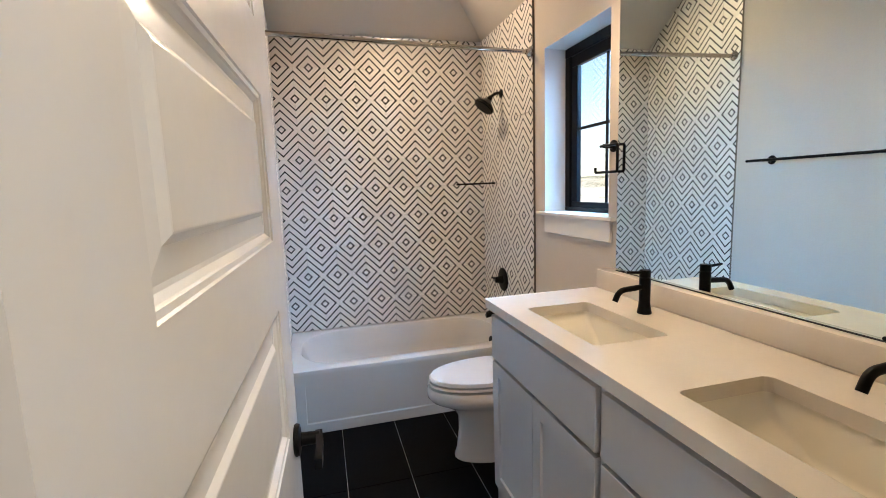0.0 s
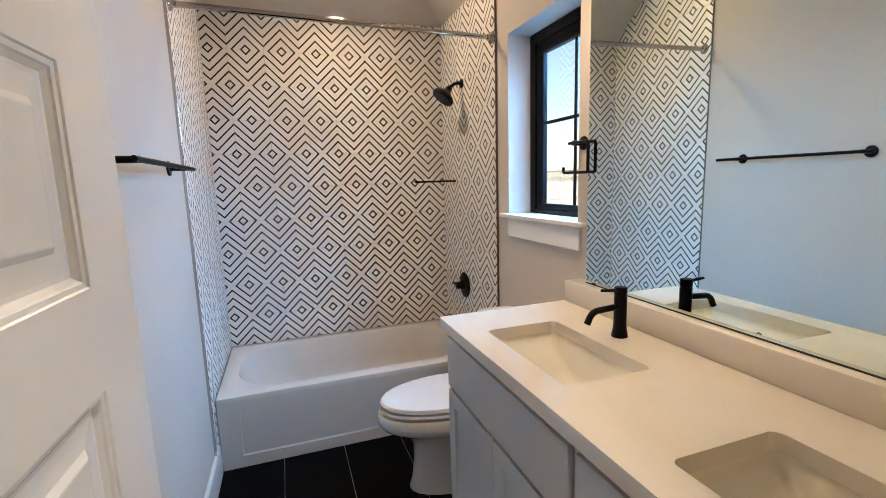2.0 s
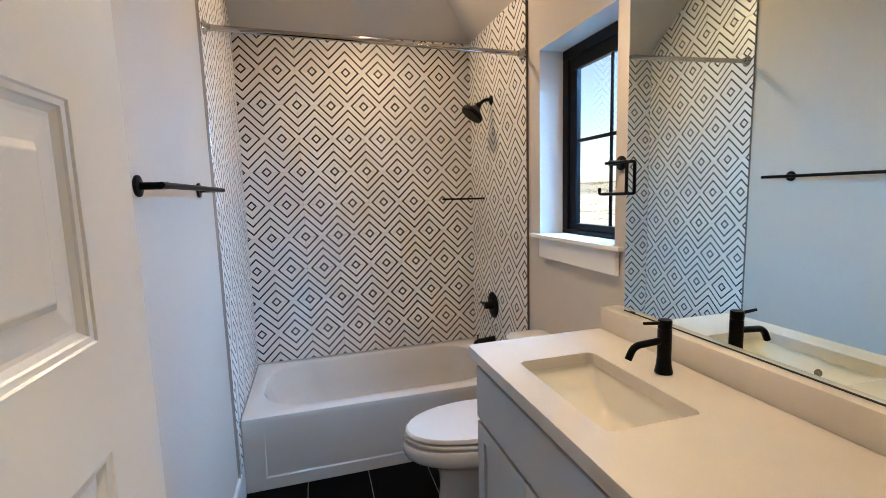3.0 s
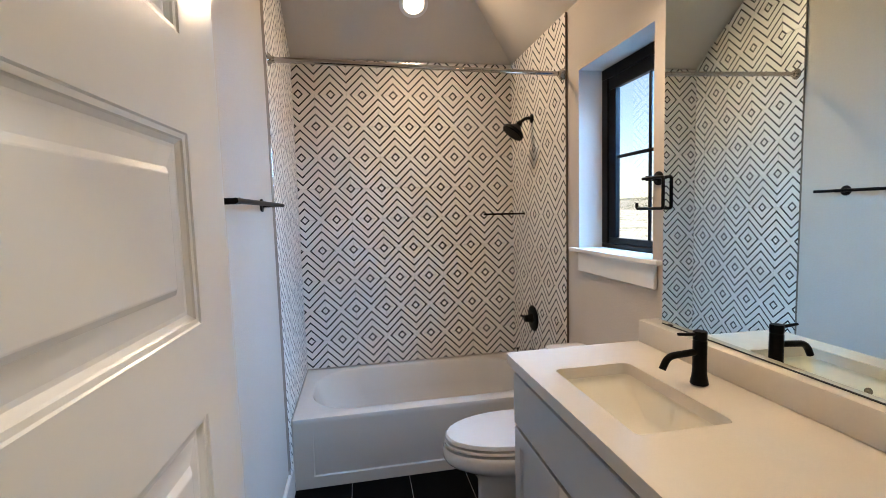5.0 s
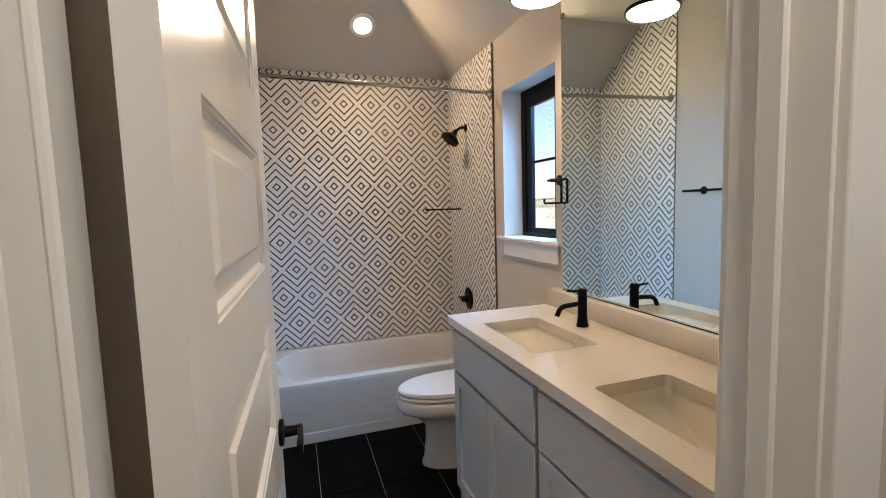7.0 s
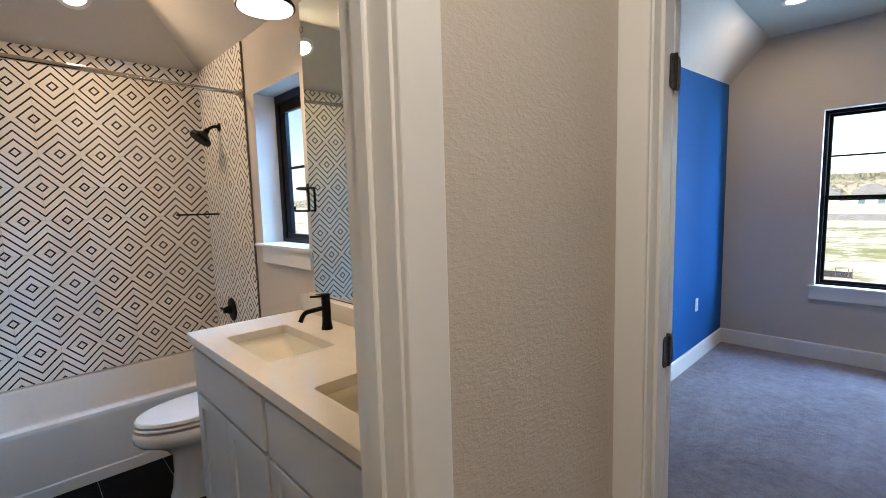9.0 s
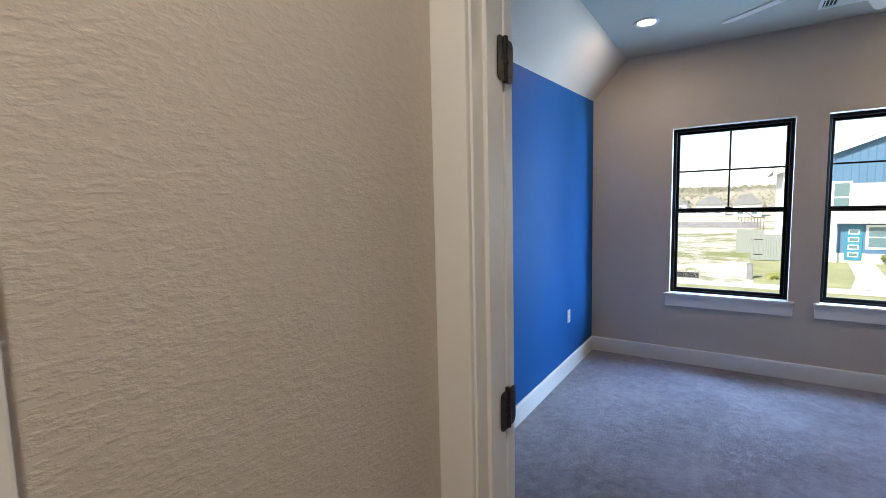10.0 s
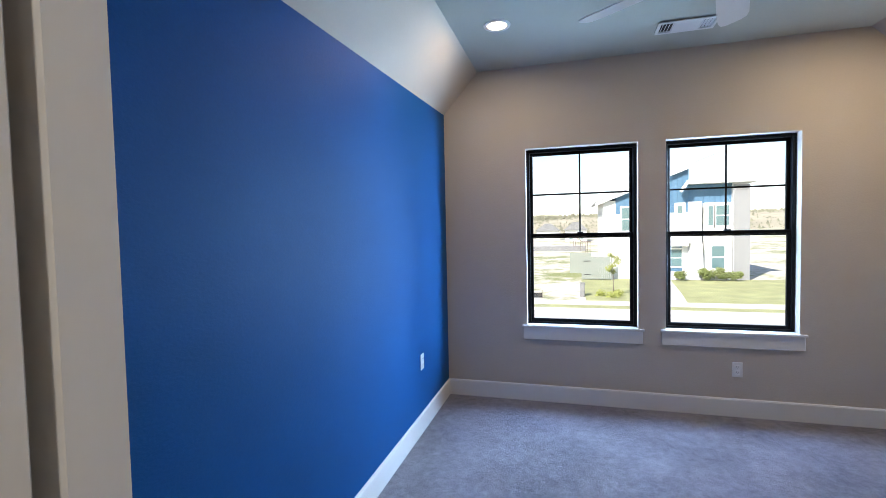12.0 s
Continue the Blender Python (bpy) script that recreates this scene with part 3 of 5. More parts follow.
# bedroom windows: single hung, four lights above, one below
for n, (y0, y1, z0, z1) in enumerate((WIN1, WIN2)):
    win = tagged(new("window_%d" % (n + 2)), "black-framed single-hung bedroom window with white sill", "window", kind="structure")
    bar_frame("window_frame", 5.800, 5.872, y0 + 0.001, y1 - 0.001, z0 + 0.001, z1 - 0.001, 0.026, win, 0.018)
    zm = 1.398
    mid = (y0 + y1) / 2
    bar_frame("upper_sash", 5.840, 5.862, y0 + 0.027, y1 - 0.027, zm - 0.012, z1 - 0.027, 0.024, win, 0.036)
    part("muntin", box(5.846, mid - 0.007, zm + 0.024, 5.856, mid + 0.007, z1 - 0.051, 0.002), M_FRAME, win, smooth=False)
    part("muntin", box(5.8455, y0 + 0.051, 1.756, 5.8565, y1 - 0.051, 1.770, 0.002), M_FRAME, win, smooth=False)
    pane("pane", 5.850, y0 + 0.045, y1 - 0.045, zm + 0.02, z1 - 0.045, win)
    bar_frame("lower_sash", 5.812, 5.836, y0 + 0.027, y1 - 0.027, z0 + 0.019, zm + 0.030, 0.025, win, 0.026)
    pane("pane", 5.822, y0 + 0.045, y1 - 0.045, z0 + 0.05, zm + 0.005, win)
    part("sash_lock", box(5.800, mid - 0.025, zm + 0.030, 5.815, mid + 0.025, zm + 0.040, 0.003), M_FRAME, win)
    stool_and_apron(y0, y1, z0 + 0.004, 5.725, win, 0.042, 0.075, 0.010, 0.122)

# ---- bathroom things ----
# bathtub
TX0, TX1, TY0, TY1, TZ = 0.313, 1.822, 2.905, 3.690, 0.388
tub = thing("bathtub", pose(0, 0, 0), "off-white alcove bathtub with a panelled apron", "bathtub")
bm = bmesh.new()
outer = [round_rect(TX0, TY0, TX1, TY1, 0.006, TZ - 0.030, 12), round_rect(TX0, TY0, TX1, TY1, 0.006, TZ - 0.006, 12), round_rect(TX0 + 0.002, TY0 + 0.002, TX1 - 0.002, TY1 - 0.002, 0.008, TZ - 0.0015, 12), round_rect(TX0 + 0.006, TY0 + 0.006, TX1 - 0.006, TY1 - 0.004, 0.012, TZ, 12)]
inner = [round_rect(TX0 + 0.070, TY0 + 0.080, TX1 - 0.080, TY1 - 0.055, 0.26, TZ, 12), round_rect(TX0 + 0.076, TY0 + 0.086, TX1 - 0.086, TY1 - 0.061, 0.26, TZ - 0.003, 12), round_rect(TX0 + 0.082, TY0 + 0.091, TX1 - 0.090, TY1 - 0.066, 0.255, TZ - 0.014, 12),
         round_rect(TX0 + 0.14, TY0 + 0.115, TX1 - 0.105, TY1 - 0.088, 0.24, TZ - 0.16, 12), round_rect(TX0 + 0.22, TY0 + 0.140, TX1 - 0.120, TY1 - 0.108, 0.21, TZ - 0.28, 12),
         round_rect(TX0 + 0.27, TY0 + 0.17, TX1 - 0.155, TY1 - 0.138, 0.18, TZ - 0.315, 12), round_rect(TX0 + 0.42, TY0 + 0.27, TX1 - 0.32, TY1 - 0.25, 0.08, TZ - 0.325, 12)]
sweep(bm, outer + inner, caps=False)
bm.faces.new([v for v in bm.verts][-52:])
part("basin", bm, M_TUB, tub)
bm = bmesh.new()
# apron: a flat face with a shallow sunk panel, and a toe strip along the floor
ax = [TX0 + 0.002, TX0 + 0.098, TX0 + 0.106, TX1 - 0.106, TX1 - 0.098, TX1 - 0.002]
az = [0.0, 0.062, 0.070, TZ - 0.060, TZ - 0.034, TZ - 0.0295]


def apron_depth(i, j):
    lean = 0.006 * (1 - az[j] / TZ)
    return lean + (0.005 if i in (2, 3) and j == 2 else 0.0)


for i in range(5):
    for j in range(5):
        bm.faces.new([bm.verts.new((ax[p], TY0 + apron_depth(p, q), az[q])) for p, q in ((i, j), (i + 1, j), (i + 1, j + 1), (i, j + 1))])
bmesh.ops.remove_doubles(bm, verts=bm.verts, dist=0.0003)
r = bmesh.ops.extrude_face_region(bm, geom=list(bm.faces))
bmesh.ops.translate(bm, vec=(0, 0.03, 0), verts=[v for v in r["geom"] if isinstance(v, bmesh.types.BMVert)])
part("apron", bm, M_TUB, tub, smooth=False)
part("overflow_plate", lathe([(0.0001, 0), (0.032, 0), (0.034, 0.003), (0.030, 0.009), (0.0001, 0.011)], 24, m=Matrix.Translation((TX1 - 0.108, 3.30, 0.285)) @ pose(0, 0, 0, 0, -84)), M_BLACK, tub, "black round overflow plate")

# shower fittings on the window-side tile
TILEX = 1.8235
sh = thing("shower", pose(TILEX, 3.300, 2.030), "matte black shower head on a bent arm", "shower")
part("flange", lathe([(0.0001, 0), (0.028, 0), (0.030, 0.004), (0.022, 0.011), (0.011, 0.014)], 24, m=pose(0, 0, 0, 0, -90)), M_BLACK, sh)
part("arm", tube(bend([(0, 0, 0), (-0.040, 0, 0.006), (-0.085, 0, -0.030)], 0.032), 0.0105), M_BLACK, sh)
hm = Matrix.Translation((-0.080, 0, -0.026)) @ pose(0, 0, 0, 0, 180 + 38) @ Matrix.Diagonal((1.32, 1.32, 1.2, 1))
hd = part("head", lathe([(0.010, -0.004), (0.014, 0.002), (0.014, 0.020), (0.022, 0.028), (0.030, 0.036), (0.050, 0.052), (0.055, 0.058), (0.055, 0.072), (0.052, 0.076), (0.0001, 0.076)], 28, m=hm), M_BLACK, sh)
bm = bmesh.new()
for k in range(24):
    a, rr = k * 2.399, 0.008 + 0.0082 * math.sqrt(k)
    lathe([(0.0026, 0.0755), (0.0022, 0.079), (0.0001, 0.0795)], 6, bm=bm, m=hm @ Matrix.Translation((rr * math.cos(a), rr * math.sin(a), 0)))
part("nozzles", bm, M_DARK, hd)

valve = thing("shower_valve", pose(TILEX, 3.315, 0.728), "matte black round shower valve with a lever", "shower valve")
part("plate", lathe([(0.0001, 0), (0.082, 0), (0.086, 0.003), (0.084, 0.008), (0.060, 0.013), (0.036, 0.014)], 36, m=pose(0, 0, 0, 0, -90)), M_BLACK, valve)
part("hub", lathe([(0.034, 0.010), (0.031, 0.030), (0.024, 0.040), (0.022, 0.062), (0.018, 0.066), (0.0001, 0.067)], 24, m=pose(0, 0, 0, 0, -90)), M_BLACK, valve)
part("handle", tube([(-0.052, 0, 0), (-0.056, 0.03, 0.004), (-0.060, 0.075, 0.006)], [0.012, 0.009, 0.0075], 10), M_BLACK, valve)

spout = thing("tub_spout", pose(TILEX, 3.315, 0.49), "matte black tub spout", "tub spout")
bm = bmesh.new()
rings = []
for d, zc, w, hh in ((0.0, 0.0, 0.030, 0.030), (0.012, 0.0, 0.026, 0.026), (0.06, -0.001, 0.024, 0.024), (0.11, -0.006, 0.023, 0.025), (0.135, -0.014, 0.021, 0.022), (0.142, -0.020, 0.016, 0.014)):
    rings.append([Vector((-d, w * math.cos(2 * math.pi * k / 16), zc + hh * math.sin(2 * math.pi * k / 16))) for k in range(16)])
sweep(bm, rings)
part("body", bm, M_BLACK, spout)
part("diverter_knob", lathe([(0.004, 0.018), (0.004, 0.036), (0.009, 0.038), (0.009, 0.046), (0.0001, 0.048)], 12, m=Matrix.Translation((-0.115, 0, 0))), M_BLACK, spout)

# slim bar across the tile corner
bar_ = thing("corner_bar", pose(TILEX, 3.6865, 1.424), "slim black bar across the tiled shower corner", "corner bar")
part("bar", tube([(-0.218, -0.006, 0), (-0.112, -0.124, 0.0), (-0.006, -0.240, 0)], 0.0066, 10), M_BLACK, bar_)
for p, d in (((-0.218, -0.001, 0), (90, 0)), ((-0.001, -0.240, 0), (0, -90))):
    part("end_cap", lathe([(0.0001, 0), (0.0085, 0), (0.0085, 0.004), (0.0068, 0.008), (0.0001, 0.008)], 14, m=Matrix.Translation(p) @ pose(0, 0, 0, d[0], d[1])), M_BLACK, bar_)

# curtain rod
rod = thing("shower_curtain_rod", pose(0.312, 2.858, 2.204, 0, 1.1), "brushed nickel shower curtain rod without a curtain", "curtain rod")
L = 1.512
part("rod_tube", tube([(0.002, 0, 0), (L * 0.55, 0, 0), (L * 0.55, 0, 0), (L - 0.002, 0, 0)], [0.0135, 0.0135, 0.012, 0.012], 16), M_CHROME, rod)
for x, s in ((0.0, 90), (L, -90)):
    part("flange", lathe([(0.0001, 0), (0.030, 0), (0.031, 0.004), (0.024, 0.012), (0.017, 0.018), (0.016, 0.030), (0.0001, 0.031)], 24, m=Matrix.Translation((x, 0, 0)) @ pose(0, 0, 0, 0, s)), M_CHROME, rod)

# towel bar on the side wall
bar = thing("towel_bar", pose(BX0, 2.235, 1.503), "matte black towel bar on round posts", "towel bar")
part("bar", tube([(0.068, -0.355, 0), (0.068, 0.440, 0)], 0.0085, 12), M_BLACK, bar)
for y in (-0.31, 0.32):
    post = part("post", lathe([(0.0001, 0), (0.026, 0), (0.028, 0.003), (0.027, 0.008), (0.012, 0.010), (0.0095, 0.014), (0.0095, 0.070), (0.0001, 0.075)], 24, m=Matrix.Translation((0, y, 0)) @ pose(0, 0, 0, 0, 90)), M_BLACK, bar)

# towel ring beside the window
ring = thing("towel_ring", pose(BX1, 2.069, 1.556), "matte black open square towel ring", "towel ring")
part("rose", lathe([(0.0001, 0), (0.025, 0), (0.027, 0.003), (0.026, 0.008), (0.012, 0.010), (0.010, 0.012), (0.010, 0.056), (0.0001, 0.058)], 24, m=pose(0, 0, 0, 0, -90)), M_BLACK, ring)
part("hoop", tube(bend([(-0.056, 0.022, 0.0), (-0.056, -0.096, 0.0), (-0.056, -0.096, -0.113), (-0.056, 0.058, -0.113), (-0.056, 0.058, -0.090)], 0.010), 0.0060, 10), M_BLACK, ring)

# toilet: faces -x, tank on the window wall
toilet = thing("toilet", pose(BX1 - 0.016, 2.440, 0.0, 0, 0, 180), "white two-piece elongated toilet with closed lid", "toilet")


def egg(front, back, half, z, dx=0.0, n=28, sharp=0.85):
    """An elongated bowl outline: x forward, widest a little behind the middle."""
    pts = []
    for k in range(n):
        a = 2 * math.pi * k / n
        c, s = math.cos(a), math.sin(a)
        cxx = (front * 0.42 + back * 0.58)
        x = cxx + (front - cxx) * c if c > 0 else cxx + (cxx - back) * c
        w = half * (abs(s) ** (sharp if c < 0 else 0.98)) * (1 if s >= 0 else -1)
        pts.append(Vector((x + dx, w, z)))
    return pts


bm = bmesh.new()
sweep(bm, [egg(0.652, 0.17, 0.120, 0.0), egg(0.654, 0.17, 0.121, 0.012), egg(0.640, 0.18, 0.110, 0.05), egg(0.628, 0.18, 0.104, 0.15), egg(0.628, 0.18, 0.106, 0.225),
           egg(0.655, 0.17, 0.122, 0.268), egg(0.712, 0.16, 0.150, 0.302), egg(0.766, 0.15, 0.176, 0.328), egg(0.783, 0.15, 0.187, 0.345), egg(0.788, 0.15, 0.190, 0.362), egg(0.787, 0.15, 0.189, 0.392), egg(0.781, 0.152, 0.184, 0.402), egg(0.755, 0.16, 0.165, 0.4035)])
part("bowl", bm, M_CHINA, toilet)
bm = bmesh.new()
sweep(bm, [egg(0.735, 0.22, 0.145, 0.403), egg(0.735, 0.22, 0.145, 0.4115), egg(0.774, 0.20, 0.176, 0.4122), egg(0.778, 0.20, 0.180, 0.415), egg(0.778, 0.20, 0.180, 0.423), egg(0.774, 0.20, 0.177, 0.427)])
part("seat", bm, M_CHINA, toilet)
bm = bmesh.new()
sweep(bm, [egg(0.735, 0.22, 0.145, 0.4265), egg(0.735, 0.22, 0.145, 0.4345), egg(0.770, 0.20, 0.174, 0.4350), egg(0.775, 0.20, 0.178, 0.438), egg(0.774, 0.20, 0.177, 0.448), egg(0.766, 0.21, 0.174, 0.455), egg(0.66, 0.28, 0.11, 0.459)])
part("lid", bm, M_CHINA, toilet)
for y in (-0.07, 0.07):
    part("seat_hinge", box(0.185, y - 0.022, 0.404, 0.225, y + 0.022, 0.440, 0.008, seg=2), M_CHINA, toilet)
bm = bmesh.new()
sweep(bm, [round_rect(0.012, -0.195, 0.180, 0.195, 0.04, 0.385), round_rect(0.006, -0.205, 0.190, 0.205, 0.045, 0.42), round_rect(0.0, -0.222, 0.202, 0.222, 0.045, 0.715)])
part("tank", bm, M_CHINA, toilet)
bm = bmesh.new()
sweep(bm, [round_rect(-0.004, -0.228, 0.208, 0.228, 0.045, 0.715), round_rect(-0.006, -0.232, 0.214, 0.232, 0.047, 0.722), round_rect(-0.006, -0.232, 0.214, 0.232, 0.047, 0.742), round_rect(0.0, -0.226, 0.206, 0.226, 0.042, 0.752)])
part("tank_lid", bm, M_CHINA, toilet)
part("flush_lever", tube(bend([(0.200, -0.16, 0.66), (0.222, -0.16, 0.66), (0.226, -0.09, 0.652)], 0.01), 0.006, 8), M_BLACK, toilet, "small black flush lever")
part("bowl_bridge", box(0.10, -0.10, 0.30, 0.26, 0.10, 0.402, 0.02, seg=2), M_CHINA, toilet)
for y in (-0.112, 0.112):
    part("bolt_cap", lathe([(0.012, 0), (0.012, 0.006), (0.008, 0.013), (0.0001, 0.015)], 12, m=Matrix.Translation((0.36, y, 0.004))), M_CHINA, toilet)

# vanity: two bays, each with a false drawer front and two shaker doors
VX, VX1, VY0, VY1 = 1.244, BX1 - 0.001, 0.574, 2.032
vanity = thing("vanity_cabinet", pose(0, 0, 0), "pale grey-white double vanity cabinet with shaker doors", "cabinet")
bm = bmesh.new()
box(VX + 0.002, VY0, 0.10, VX1, VY0 + 0.018, 0.8925, 0, bm)
box(VX + 0.002, VY1 - 0.018, 0.10, VX1, VY1, 0.8925, 0, bm)
box(VX + 0.012, VY0 + 0.018, 0.10, VX1, VY1 - 0.018, 0.118, 0, bm)
box(VX1 - 0.012, VY0 + 0.018, 0.118, VX1, VY1 - 0.018, 0.8925, 0, bm)
part("body", bm, M_CAB, vanity, smooth=False)
bm = slab_with_holes("x", VX, VX + 0.019, VY0, VY1, 0.10, 0.8925, [(VY0 + 0.03, 1.259, 0.14, 0.86), (1.297, VY1 - 0.03, 0.14, 0.86)])
part("face_frame", bm, M_CAB, vanity, smooth=False)
part("toe_kick", box(VX + 0.065, VY0, 0.001, VX + 0.083, VY1 - 0.002, 0.10), M_CAB, vanity, smooth=False)
foot = bmesh.new()
prof = [(0.0, 0.0), (0.0, 0.100), (0.105, 0.100), (0.090, 0.080), (0.066, 0.064), (0.058, 0.040), (0.066, 0.018), (0.060, 0.0)]
sweep(foot, [[Vector((VX + d, VY1 - u, z + 0.0005)) for u, z in prof] for d in (0.0, 0.022)])
part("bracket_foot", foot, M_CAB, vanity, smooth=False)
side = bmesh.new()
sweep(side, [[Vector((VX + u, VY1 - d, z + 0.0005)) for u, z in prof] for d in (0.0005, 0.0185)])
part("bracket_foot", side, M_CAB, vanity, smooth=False)


def shaker(y0, y1, z0, z1, x, rail=0.055):
    bm = bmesh.new()
    xs_, t = x - 0.019, 0.019
    steps = [(0.0, 0.0015), (0.0015, 0.0), (rail, 0.0), (rail + 0.002, 0.009)]
    loops = []
    for inset, d in steps:
        loops.append([bm.verts.new((xs_ + d, yy, zz)) for yy, zz in ((y0 + inset, z0 + inset), (y1 - inset, z0 + inset), (y1 - inset, z1 - inset), (y0 + inset, z1 - inset))])
    back = [bm.verts.new((x - 0.0005, yy, zz)) for yy, zz in ((y0, z0), (y1, z0), (y1, z1), (y0, z1))]
    for a, b in zip([back] + loops, loops):
        for q in range(4):
            bm.faces.new((a[q], a[(q + 1) % 4], b[(q + 1) % 4], b[q]))
    bm.faces.new(loops[-1])
    bm.faces.new(back[::-1])
    return bm


for a, b in ((1.292, 2.022), (0.586, 1.264)):
    part("drawer_front", box(VX - 0.0195, a, 0.692, VX - 0.0005, b, 0.874, 0.0015), M_CAB, vanity, "flat false drawer front", smooth=False)
    m_ = (a + b) / 2
    part("cabinet_door", shaker(a, m_ - 0.0015, 0.118, 0.678, VX), M_CAB, vanity, "shaker door with a recessed panel", smooth=False)
    part("cabinet_door", shaker(m_ + 0.0015, b, 0.118, 0.678, VX), M_CAB, vanity, "shaker door with a recessed panel", smooth=False)

# worktop with two openings, backsplash
CX0, CZ0, CZ1 = 1.217, 0.893, 0.931
SINKS = [(1.309, 1.422, 1.570, 1.866), (1.309, 0.672, 1.570, 1.112)]
top = thing("countertop", pose(0, 0, 0), "white quartz countertop with two sink openings", "countertop")
bm = bmesh.new()
ys = [0.572, 0.672, 1.112, 1.422, 1.866, 2.072]
xs = [CX0, 1.309, 1.570, BX1 - 0.001]
R = 0.020


def hole_loop(x0, y0, x1, y1, z):
    return round_rect(x0, y0, x1, y1, R, z, 6)


def top_face(z, up):
    """The top's face: plain strips and, round each opening, a fan from the square to the rounded hole."""
    def face(p):
        bm.faces.new([bm.verts.new(q) for q in (p if up else p[::-1])])
    for i in range(3):
        for j in range(5):
            x0, x1, y0, y1 = xs[i], xs[i + 1], ys[j], ys[j + 1]
            if i == 1 and j in (1, 3):
                lp = hole_loop(x0, y0, x1, y1, z)
                for c, (px, py) in enumerate(((x1, y1), (x0, y1), (x0, y0), (x1, y0))):
                    for k in range(6):
                        face([Vector((px, py, z)), lp[c * 7 + k + 1], lp[c * 7 + k]])
            else:
                face([Vector((x0, y0, z)), Vector((x1, y0, z)), Vector((x1, y1, z)), Vector((x0, y1, z))])


top_face(CZ1, True)
top_face(CZ0, False)
for j in range(5):
    for x in (xs[0], xs[3]):
        bm.faces.new([bm.verts.new(p) for p in ((x, ys[j], CZ0), (x, ys[j + 1], CZ0), (x, ys[j + 1], CZ1), (x, ys[j], CZ1))])
for i in range(3):
    for y in (ys[0], ys[5]):
        bm.faces.new([bm.verts.new(p) for p in ((xs[i], y, CZ0), (xs[i + 1], y, CZ0), (xs[i + 1], y, CZ1), (xs[i], y, CZ1))])
for s in SINKS:
    lo, hi = hole_loop(*s, CZ0), hole_loop(*s, CZ1)
    for k in range(len(lo)):
        q = (k + 1) % len(lo)
        bm.faces.new([bm.verts.new(p) for p in (lo[k], hi[k], hi[q], lo[q])])
bmesh.ops.remove_doubles(bm, verts=bm.verts, dist=0.0003)
edge = [ed for ed in bm.edges if len(ed.link_faces) == 2 and ed.calc_face_angle(0) > 1.2 and max(v.co.z for v in ed.verts) > CZ0 + 0.001]
bmesh.ops.bevel(bm, geom=edge, offset=0.002, segments=2, affect="EDGES", profile=0.5)
part("slab", bm, M_QUARTZ, top, smooth=False)
bs = tagged(part("backsplash", box(1.752, 0.573, CZ1 + 0.0005, BX1 - 0.001, 2.070, 1.0155, 0.002, seg=2), M_QUARTZ), "white quartz backsplash strip behind the countertop", "backsplash")

for n, (x0, y0, x1, y1) in enumerate(SINKS):
    cx_, cy_ = (x0 + x1) / 2, (y0 + y1) / 2
    sink = thing("sink_basin", pose(cx_, cy_, CZ0), "cream white rectangular undermount sink basin", "sink", "vanity sinks")
    bm = bmesh.new()
    hx, hy = (x1 - x0) / 2, (y1 - y0) / 2
    f = 0.004
    rings = [round_rect(-hx - f - 0.012, -hy - f - 0.012, hx + f + 0.012, hy + f + 0.012, 0.030, -0.001, 6), round_rect(-hx - f, -hy - f, hx + f, hy + f, 0.024, -0.0015, 6), round_rect(-hx - f + 0.002, -hy - f + 0.002, hx + f - 0.002, hy + f - 0.002, 0.024, -0.014, 6),
             round_rect(-hx + 0.008, -hy + 0.010, hx - 0.004, hy - 0.010, 0.022, -0.030, 6), round_rect(-hx + 0.022, -hy + 0.090, hx - 0.010, hy - 0.090, 0.020, -0.098, 6), round_rect(-hx + 0.030, -hy + 0.118, hx - 0.016, hy - 0.118, 0.024, -0.118, 6),
             round_rect(-hx + 0.050, -0.080, hx - 0.034, 0.080, 0.030, -0.129, 6), round_rect(-0.03 + 0.02, -0.03, 0.05, 0.03, 0.029, -0.135, 6)]
    sweep(bm, rings, caps=False)
    part("bowl", bm, M_SINK, sink)
    d = part("drain", lathe([(0.034, -0.1375), (0.033, -0.1325), (0.024, -0.131), (0.0235, -0.135), (0.0001, -0.1345)], 24, m=Matrix.Translation((0.02, 0, 0))), M_BLACK, sink, "matte black drain")
    part("stopper", lathe([(0.019, -0.1344), (0.0185, -0.129), (0.006, -0.1275), (0.0001, -0.1275)], 20, m=Matrix.Translation((0.02, 0, 0))), M_BLACK, d)
    part("overflow", lathe([(0.0001, 0), (0.012, 0), (0.013, 0.002), (0.007, 0.003), (0.0001, 0.001)], 16, m=Matrix.Translation((-hx + 0.0125, 0, -0.045)) @ pose(0, 0, 0, 0, 72)), M_CHROME, sink, "chrome overflow ring")


def faucet(m):
    ob = thing("faucet", m, "matte black single-hole faucet with a side lever", "faucet", "vanity faucets")
    part("body", lathe([(0.0001, 0.0), (0.024, 0.0), (0.025, 0.003), (0.0235, 0.010), (0.0205, 0.026), (0.0192, 0.045), (0.0192, 0.128), (0.018, 0.1292), (0.018, 0.1315), (0.0192, 0.133), (0.0192, 0.154), (0.0175, 0.157), (0.0001, 0.158)], 32), M_BLACK, ob)
    part("spout", tube(bend([(-0.015, 0, 0.096), (-0.104, 0, 0.091), (-0.122, 0, 0.054)], 0.022, 7), 0.0100, 14), M_BLACK, ob)
    part("handle", tube([(-0.010, 0, 0.148), (-0.05, 0, 0.151), (-0.072, 0, 0.153)], [0.0055, 0.0050, 0.0045], 10), M_BLACK, ob)
    return ob


